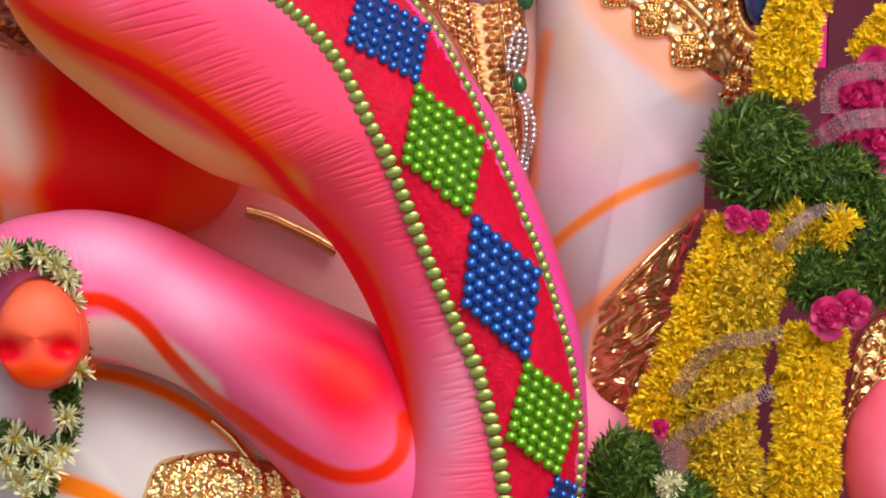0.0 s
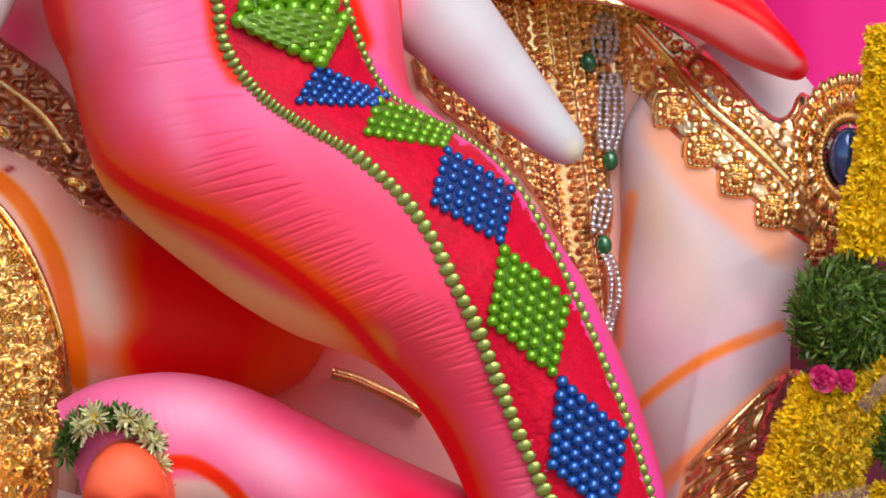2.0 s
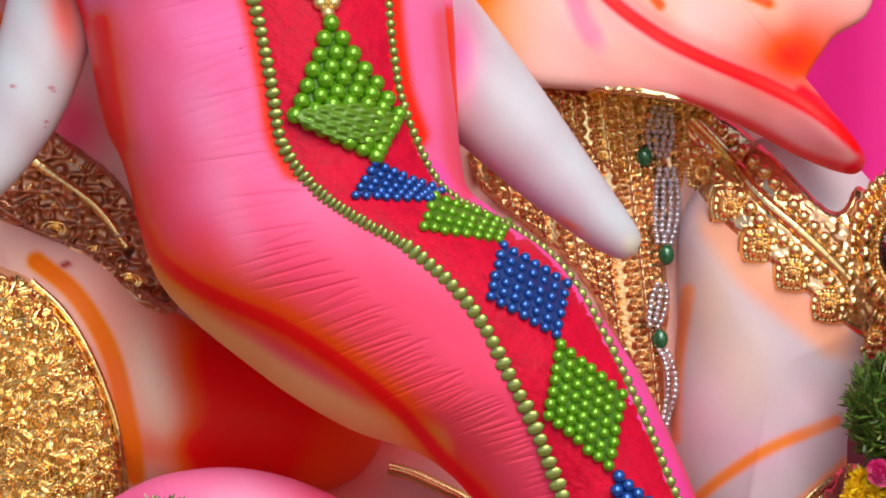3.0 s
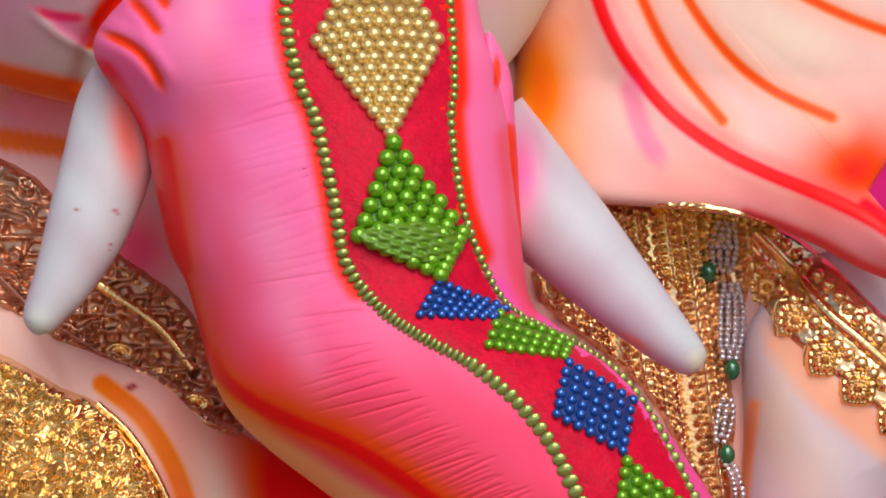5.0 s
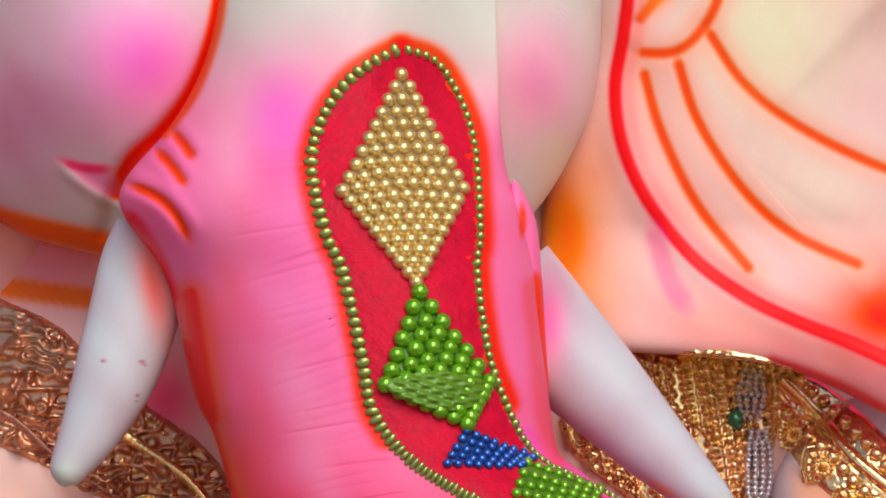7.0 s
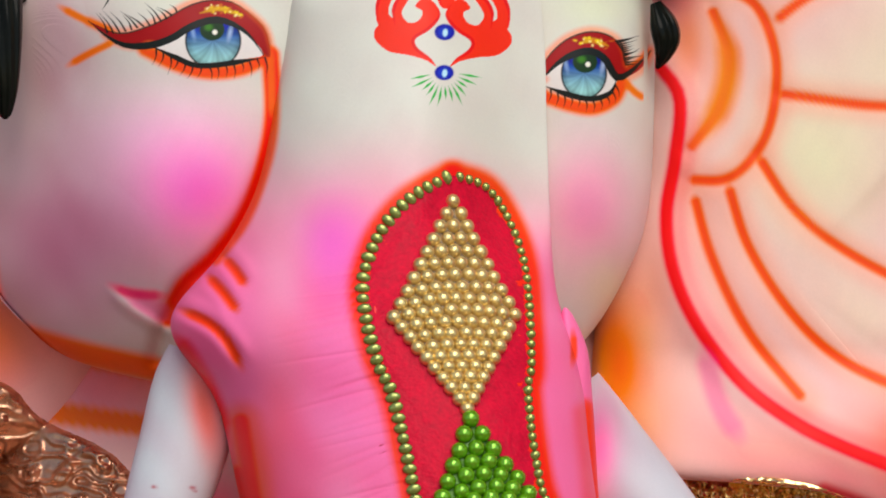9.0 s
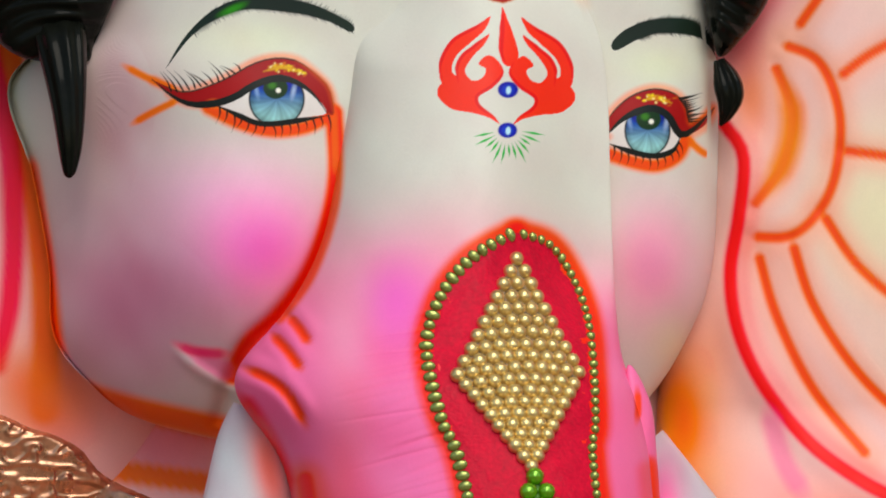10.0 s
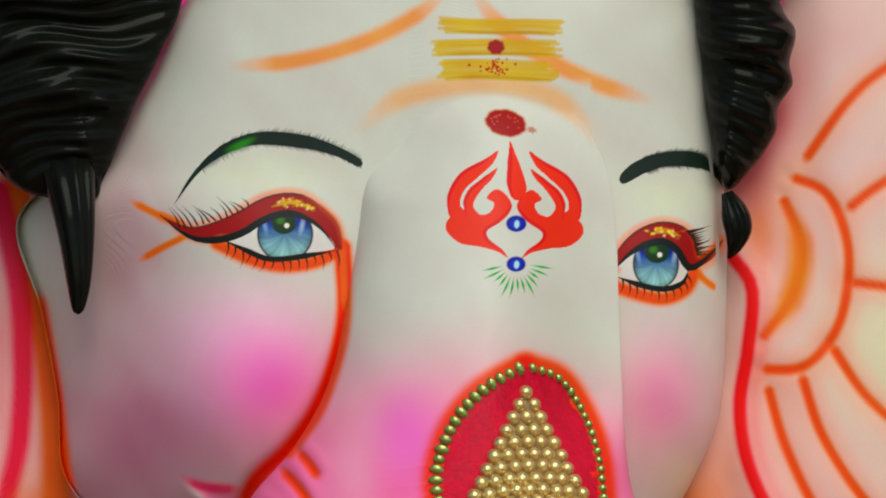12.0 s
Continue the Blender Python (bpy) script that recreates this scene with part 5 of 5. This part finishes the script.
for x, y in [(-554, -309), (-479, -351), (-419, -399)]:
    h0 = height_on(TREE_BODY, [(x, y)], -250)[0]
    a, k = np.linspace(0, 2 * np.pi, 40, endpoint=False), np.linspace(0, 1, 20)
    p = np.stack([x + 32 * k[:, None] * np.cos(a), y + 20 * k[:, None] * np.sin(a), h0 + 12 + 14 * (1 - k[:, None]) + 4 * np.cos(k[:, None] * 9 + 0 * a)], -1)
    link_mesh("leaf_point", raw_mesh("leaf_point", world_at(p.reshape(-1, 3)), grid_faces(20, 40, wrap=True), GOLD), collar)

armlet = thing("arm_ornament", "gold embossed arm ornament of flowers and beads", "ornament")
relief("plate", [(-873, -341), (-633, -379), (-553, -437), (-502, -505), (-459, -594), (-430, -694), (-418, -794), (-435, -875), (-476, -996), (-815, -1062)], TREE_BODY,
       lambda q: np.maximum(scallops(-38, 58, 46, 34)(q) + filigree(22, 7, 4)(q), beaded(-38, 26, 20, 9)(q)), GOLD, armlet, 14, 2.8)
rod("rim", [(-593, -401), (-533, -457), (-480, -544), (-442, -644), (-424, -744), (-420, -824)], 7, TREE_BODY, GOLD, armlet, 12)
bead_row("bead", [(-602, -486), (-551, -566), (-510, -655), (-484, -755), (-473, -855)], 27, 12, TREE_BODY, ME_GILT, armlet, 24)

belt = thing("waist_ornament", "copper-toned embossed ornament beside the belly", "ornament")
relief("plate", [(878, -704), (877, -805), (834, -937), (786, -1060), (754, -1172), (674, -1204), (650, -1083), (655, -961), (676, -889), (754, -807), (823, -740)], TREE_BODY, filigree(32, 12, 12), COPPER, belt, 8, 3)
rod("rim", [(681, -884), (744, -815), (813, -747), (863, -709)], 7, TREE_BODY, COPPER, belt, 6)
knee = thing("belly_ornament", "gold embossed ornament on the belly", "ornament")
relief("plate", [(-121, -1196), (-54, -1156), (37, -1150), (118, -1179), (190, -1253), (142, -1376), (-130, -1381)], TREE_BODY,
       lambda q: np.maximum(8 * np.cos(np.hypot(*(q - np.array(one([(13, -1218)]))).T) / 5.5), 0) + filigree(12, 6, 3)(q), GOLD, knee, 10, 2.8)
rod("rim", [(-10, -1099), (26, -1129), (57, -1166), (88, -1194)], 6, TREE_BODY, GOLD, knee, 8)
wrap = thing("gold_chain", "gold twisted chain glimpsed behind the trunk", "chain")
rod("cord", [(44, -724), (87, -735), (129, -753), (170, -772), (206, -793)], 12, TREE_BODY, GOLD, wrap, 22, rope=0.04)
bangle = thing("bangle", "gold embossed bangle beside the garland", "bangle")
relief("plate", [(1242, -874), (1161, -890), (1127, -942), (1117, -1023), (1105, -1115), (1128, -1135), (1166, -1053), (1267, -1021)], TREE_BODY, lambda q: 60 + scallops(30, 40, 26, 12)(q), GOLD, bangle, 150, 3)

strand = thing("chest_strand", "silver bead strand with green stones hanging on the chest", "necklace")
for line, wide in (([(521, -79), (517, -117), (515, -162)], 28), ([(529, -187), (531, -247), (527, -317)], 27), ([(523, -392), (519, -427), (511, -465)], 20), ([(521, -495), (540, -533), (545, -578), (534, -639)], 13)):
    n = int(np.linalg.norm(np.diff(np.asarray(line), axis=0), axis=1).sum() / 9)
    c = curve_through(line, n)
    d = np.gradient(c, axis=0)
    d /= np.linalg.norm(d, axis=1)[:, None]
    pts = []
    for i in range(n):
        w = wide * (0.65 + 0.35 * math.sin(math.pi * (i + 0.5) / n))
        cols_n = max(2, int(w / 5.5))
        for j in range(cols_n):
            o = (j + 0.5) / cols_n * 2 - 1
            x, y = c[i, 0] - d[i, 1] * o * w, c[i, 1] + d[i, 0] * o * w
            pts.append((x, y, height_on(TREE_BODY, [(x, y)], -250)[0] + 18 + 14 * math.sqrt(max(0, 1 - o * o))))
    many_balls("silver_strand", pts, 6.0, SILVER, strand)
EMERALD = shader("green_stone", (0.01, 0.14, 0.05), 0.08, 0.2, 0.2, 100, 0.0, coat=1.0)
me_em = bead_mesh("green_stone", EMERALD)
for x, y in [(489, -165), (531, -339), (523, -489)]:
    set_bead("green_stone", me_em, (x, y, height_on(TREE_BODY, [(x, y)], -250)[0] + 30), (15, 19, 12), strand)


# ---- garlands ----
def petals(name, bases, normals, length, width, spread, material, parent, seed, label="", bend=0.25):
    """Many small petals or leaves: each a bent sliver of two quads, pointing out round its normal."""
    rs = np.random.RandomState(seed)
    n = len(bases)
    nrm = normals + rs.normal(0, spread, (n, 3))
    nrm /= np.linalg.norm(nrm, axis=1)[:, None]
    side = np.cross(nrm, rs.normal(0, 1, (n, 3)))
    side /= np.linalg.norm(side, axis=1)[:, None]
    up = np.cross(side, nrm)
    L = length * rs.uniform(0.65, 1.2, (n, 1))
    W = width * rs.uniform(0.7, 1.2, (n, 1)) / 2
    b0 = bases
    m = b0 + nrm * L * 0.55 + up * L * bend * 0.3
    t = b0 + nrm * L + up * L * bend
    p = np.stack([b0 - side * W * 0.4, b0 + side * W * 0.4, m + side * W, m - side * W, t + side * W * 0.35, t - side * W * 0.35], 1).reshape(-1, 3)
    k = (np.arange(n) * 6)[:, None]
    f = np.concatenate([k + np.array([[0, 1, 2, 3]]), k + np.array([[3, 2, 4, 5]])])
    o = link_mesh(name, raw_mesh(name, world_at(p), f, material), parent, label)
    o["kind"] = "stuff"
    return o


def strand_heads(line, radius, pitch, seed):
    """Places and outward ways of flower heads packed round a strand; the line gives u, v, h."""
    rs = np.random.RandomState(seed)
    c = curve_through(line, 300)
    total = np.linalg.norm(np.diff(c, axis=0), axis=1).sum()
    turns = max(3, int(total / pitch))
    d = np.gradient(c, axis=0)
    d /= np.linalg.norm(d, axis=1)[:, None]
    out_p, out_n = [], []
    for i in range(turns):
        j = int((i + 0.5) / turns * 299)
        a0 = rs.uniform(0, 6.28)
        s1 = np.cross(d[j], (0, 0, 1.0))
        s1 /= np.linalg.norm(s1)
        s2 = np.cross(s1, d[j])
        around = max(5, int(2 * math.pi * radius * 0.75 / pitch))
        for k in range(around):
            a = a0 + 2 * math.pi * k / around
            n = s1 * math.cos(a) + s2 * math.sin(a)
            out_p.append(c[j] + n * radius * rs.uniform(0.55, 0.8))
            out_n.append(n)
    return np.array(out_p), np.array(out_n), c


def bloom(p, n, per, size, seed):
    """Petal feet and ways for flower heads: each head a tuft."""
    rs = np.random.RandomState(seed)
    ways = rs.normal(0, 1, (len(p), per, 3))
    ways /= np.linalg.norm(ways, axis=2)[..., None]
    ways = ways + n[:, None] * 0.9
    ways /= np.linalg.norm(ways, axis=2)[..., None]
    feet = p[:, None] + ways * size * 0.3
    return feet.reshape(-1, 3), ways.reshape(-1, 3)


def flower_strand(parent, line, radius, material, seed, pitch=22, per=62, size=17, name="flower_strand"):
    p, n, c = strand_heads(line, radius, pitch, seed)
    f, w = bloom(p, n, per, size, seed + 1)
    petals(name, f, w, size, 5.2, 0.3, material, parent, seed + 2)
    q, a, _ = tube(np.column_stack([c[::4], np.full(75, radius * 0.62), np.full(75, radius * 0.62)]), 75, 14)
    link_mesh("cord_core", raw_mesh("cord_core", world_at(q.reshape(-1, 3)), grid_faces(75, 14, wrap=True), material), parent)


def leaf_ball(parent, centre, radii, count, seed, length=25, width=5.5):
    rs = np.random.RandomState(seed)
    w = rs.normal(0, 1, (count, 3))
    w /= np.linalg.norm(w, axis=1)[:, None]
    p = np.array(centre) + w * np.array(radii) * rs.uniform(0.6, 0.92, (count, 1))
    swirl = np.cross(w, (0.4, 0.2, 1.0)) * 0.8
    way = w * 0.6 + swirl + np.array((0, 0, 0.3))
    pale = rs.uniform(0, 1, count) < 0.3
    petals("foliage", p[~pale], way[~pale], length, width, 0.6, LEAF, parent, seed + 1)
    petals("pale_foliage", p[pale], way[pale], length * 0.9, width * 0.8, 0.6, LEAF_PALE, parent, seed + 2)
    b, f = ball_points(16, 22)
    link_mesh("bunch_core", raw_mesh("bunch_core", world_at(np.array(centre) + b * np.array(radii) * 0.68), f, LEAF), parent)


def rose(parent, centre, radius, seed):
    """A rose: a tight heart and curled petals round it."""
    rs = np.random.RandomState(seed)
    b, f = ball_points(8, 12)
    heart = link_mesh("rose", raw_mesh("rose", world_at(np.array(centre) + (0, 0, radius * 0.3) + b * radius * (0.34, 0.34, 0.5)), f, ROSE), parent, "deep pink crumpled rose")
    for k in range(24):
        a, lev = k * 2.4 + rs.normal(0, 0.2), (k / 24) ** 0.7
        rad = radius * (0.25 + 0.75 * lev) * rs.uniform(0.85, 1.1)
        open_ = 0.25 + 0.9 * lev
        g = []
        for y in np.linspace(0, 1, 5):
            for x in np.linspace(-0.6, 0.6, 6):
                ang = a + x * 1.15
                rr3 = rad * (0.25 + open_ * 0.75 * y) * (1 - 0.32 * x * x)
                g.append((centre[0] + rr3 * math.cos(ang), centre[1] + rr3 * math.sin(ang),
                          centre[2] + radius * (0.75 * (1 - lev) + 0.35 * y * (1 - 0.7 * lev) + 0.12 * math.sin(x * 7 + k) * y) + rs.normal(0, radius * 0.03)))
        link_mesh("petal", raw_mesh("petal", world_at(np.array(g)), grid_faces(5, 6), ROSE), heart)


def tinsel(parent, line, wide, seed):
    """A netted ribbon: many fine crossing threads."""
    rs = np.random.RandomState(seed)
    c = curve_through(line, 220)
    d = np.gradient(c, axis=0)
    d /= np.linalg.norm(d, axis=1)[:, None]
    side = np.cross(d, (0, 0, 1.0))
    ps, fs, n = [], [], 0
    lanes = np.linspace(-1, 1, 5)
    for o in lanes:
        for amp, ph in ((3.0, rs.uniform(0, 6)),):
            mid = c + side * (o * wide / 2 + amp * np.sin(np.arange(220) * 0.55 + ph))[:, None] + np.array((0, 0, 1.0)) * (3 * np.cos(np.arange(220) * 0.55 + ph))[:, None]
            g = np.stack([mid - side * 0.7, mid + side * 0.7], 1).reshape(-1, 3)
            ps.append(g)
            fs.append(grid_faces(220, 2) + n)
            n += len(g)
    for i in range(0, 220, 5):
        a, b = c[i] - side[i] * wide / 2, c[min(i + 2, 219)] + side[min(i + 2, 219)] * wide / 2
        g = np.array([a - d[i] * 0.6, a + d[i] * 0.6, b - d[i] * 0.6, b + d[i] * 0.6]) + (0, 0, 3)
        ps.append(g)
        fs.append(np.array([[0, 1, 3, 2]]) + n)
        n += 4
    o = link_mesh("tinsel_ribbon", raw_mesh("tinsel_ribbon", world_at(np.concatenate(ps)), np.concatenate(fs), TINSEL), parent, "dull silver netted tinsel")
    o["kind"] = "stuff"


garland = thing("garland", "thick garland of yellow chrysanthemums, green leaf bunches and tinsel", "garland")
flower_strand(garland, [(1037, -98, 20), (1025, -228, 30), (1014, -348, 40), (998, -419, 50), (988, -500, 50)], 54, YELLOW, 11)
flower_strand(garland, [(914, -728, 60), (878, -835, 70), (834, -957, 80), (801, -1039, 80), (772, -1103, 75)], 48, YELLOW, 21)
flower_strand(garland, [(1055, -725, 70), (976, -803, 90), (928, -895, 95), (906, -986, 100), (899, -1098, 100), (917, -1210, 95), (920, -1322, 90)], 68, shader("dull_petals", (0.80, 0.56, 0.02), 0.6, 0, 0.15, 300, 0.1, random_tint=0.4), 31)
flower_strand(garland, [(1063, -913, 100), (1056, -1014, 110), (1051, -1116, 110), (1050, -1238, 105), (1048, -1341, 100)], 66, YELLOW, 41)
flower_strand(garland, [(1196, -355, -40), (1157, -406, -40), (1138, -436, -45)], 38, YELLOW, 51)
leaf_ball(garland, one([(951, -606, 70)]), (100, 112, 80), 4160, 61)
leaf_ball(garland, one([(1094, -659, 60)]), (95, 75, 70), 3040, 63)
leaf_ball(garland, one([(1158, -769, 60)]), (90, 110, 70), 3680, 65)
leaf_ball(garland, one([(1073, -821, 110)]), (70, 60, 50), 2080, 67)
leaf_ball(garland, one([(729, -1193, 120)]), (75, 95, 60), 3040, 69)
leaf_ball(garland, one([(837, -1242, 130)]), (70, 60, 50), 1760, 71)
for x, y, h, s in [(1088, -892, 185, 40), (1131, -876, 180, 36), (918, -718, 130, 26), (959, -724, 125, 22), (790, -1098, 150, 20)]:
    rose(garland, (x, y, h), s, int(abs(x)))
tinsel(garland, [(816, -1039, 150), (855, -977, 165), (910, -942, 190), (960, -933, 185), (1005, -922, 170)], 26, 1)
tinsel(garland, [(815, -1181, 150), (809, -1131, 165), (863, -1091, 185), (923, -1057, 195), (993, -1026, 175)], 26, 2)
tinsel(garland, [(988, -772, 160), (1025, -729, 165), (1065, -702, 150), (1115, -709, 140)], 22, 3)
flower_strand(garland, [(1086, -730, 130), (1106, -737, 130), (1116, -744, 130)], 30, YELLOW, 81, 22, 30, 22, "flower_head")
flower_strand(garland, [(805, -1192, 170), (811, -1200, 170), (818, -1208, 165)], 12, CREAM, 83, 22, 26, 16, "flower_head")

bundle = thing("rose_bundle", "bunch of magenta roses bound with silver tinsel", "flowers")
for x, y, h, s in [(1129, -502, 40, 62), (1172, -577, 40, 60), (1210, -505, 30, 66), (1111, -568, 30, 50), (1168, -456, 20, 50)]:
    rose(bundle, (x, y, h), s, int(abs(x + y)))
tinsel(bundle, [(1078, -528, 110), (1078, -478, 115), (1118, -455, 118), (1178, -450, 110)], 30, 4)
tinsel(bundle, [(1061, -574, 105), (1110, -543, 125), (1181, -534, 120)], 34, 5)

# a small white-flowered garland hung on the tip of the trunk
wreath = thing("trunk_garland", "small garland of white chrysanthemums and leaves round the trunk tip", "garland")
LOOP = [(-429, -880, 350), (-405, -821, 380), (-350, -806, 400), (-298, -819, 400), (-268, -857, 395), (-256, -917, 370), (-253, -977, 350), (-262, -1038, 330), (-278, -1064, 330)]
TAIL = [(-279, -1049, 330), (-261, -1099, 330), (-285, -1160, 330), (-325, -1150, 335), (-365, -1131, 330), (-406, -1122, 320)]
TAIL2 = [(-395, -1162, 330), (-345, -1171, 340), (-304, -1211, 340), (-323, -1262, 330)]
rs = np.random.RandomState(12)
for line, n, seed in ((LOOP, 3800, 1), (TAIL, 1800, 2), (TAIL2, 1600, 3)):
    c = curve_through(line, n)
    off = rs.normal(0, 1, (n, 3))
    off /= np.linalg.norm(off, axis=1)[:, None]
    petals("leaf_sprig", c[::2] + off[::2] * 9, off[::2], 20, 6.5, 0.5, LEAF, wreath, 90 + seed)
heads = [(-318, -812, 432), (-375, -810, 425), (-272, -849, 428), (-261, -892, 420), (-290, -827, 428), (-247, -1013, 380), (-268, -1099, 372), (-325, -1161, 372), (-360, -1136, 372), (-314, -1206, 380), (-354, -1212, 370), (-275, -1160, 368), (-395, -829, 420), (-299, -1191, 380), (-339, -1242, 372), (-373, -1182, 372)]
f, w = bloom(np.array(heads, float), np.tile(np.array((0, 0, 1.0)), (len(heads), 1)), 60, 26, 5)
petals("white_flower", f, w, 25, 6, 0.2, CREAM, wreath, 97, "white and pale green petals")
f, w = bloom(np.array(heads, float) + (0, 0, 6), np.tile(np.array((0, 0, 1.0)), (len(heads), 1)), 26, 10, 6)
petals("flower_eye", f, w, 10, 4, 0.3, YELLOW, wreath, 98)


# ---- the stage round the statue ----
def slab(name, size, place, material, label, category):
    bm = bmesh.new()
    bmesh.ops.create_cube(bm, size=1)
    bmesh.ops.scale(bm, vec=size, verts=bm.verts)
    bmesh.ops.bevel(bm, geom=bm.edges[:], offset=0.01, segments=2, affect="EDGES")
    me = bpy.data.meshes.new(name)
    bm.to_mesh(me)
    bm.free()
    me.materials.append(material)
    o = new(name, me)
    o.location = place
    return tagged(o, label, category, kind="structure")


def drape(name, x0, x1, y, top, fold, material, label):
    """A hung cloth with soft folds."""
    xs, zs = np.linspace(x0, x1, 260), np.linspace(0, top, 60)
    gx, gz = np.meshgrid(xs, zs)
    gy = y + fold * (np.sin(gx * 21 + 0.5 * np.sin(gz * 2)) + 0.5 * np.sin(gx * 47 + 1)) * (1 - 0.2 * gz / top)
    front = np.stack([gx, gy, gz], -1).reshape(-1, 3)
    me = raw_mesh(name, np.concatenate([front, front + (0, 0.01, 0)]), np.concatenate([grid_faces(60, 260), grid_faces(60, 260)[:, ::-1] + len(front)]), material)
    return tagged(new(name, me), label, "cloth", kind="structure")


slab("floor", (8, 9, 0.1), (0, -2, -0.05), PLANK, "wooden stage boards under the canopy", "floor")
slab("platform", (2.4, 1.4, 0.28), (0.1, 0.3, 0.14), MAROON, "low maroon platform under the statue", "platform")
slab("wall_back", (8, 0.1, 5.2), (0, 1.35, 2.6), CLOTH, "plain backing wall behind the cloth", "wall")
slab("wall_left", (0.1, 2.0, 5.2), (-4.0, 0.4, 2.6), MAROON, "maroon side wall of the stage", "wall")
slab("wall_right", (0.1, 2.0, 5.2), (4.0, 0.4, 2.6), MAROON, "maroon side wall of the stage", "wall")
slab("ceiling", (8, 2.0, 0.08), (0, 0.4, 5.2), MAROON, "maroon canopy over the stage", "ceiling")
drape("backdrop_cloth", -3.5, 3.5, 0.95, 5.0, 0.02, CLOTH, "magenta cloth hung in folds behind the statue")
drape("side_cloth", 0.34, 0.6, 0.42, 1.38, 0.012, MAROON, "dark maroon cloth hung behind the garland")
drape("rear_side_cloth", 0.53, 1.25, 0.46, 1.48, 0.015, MAROON, "dark maroon cloth hung behind the garland")
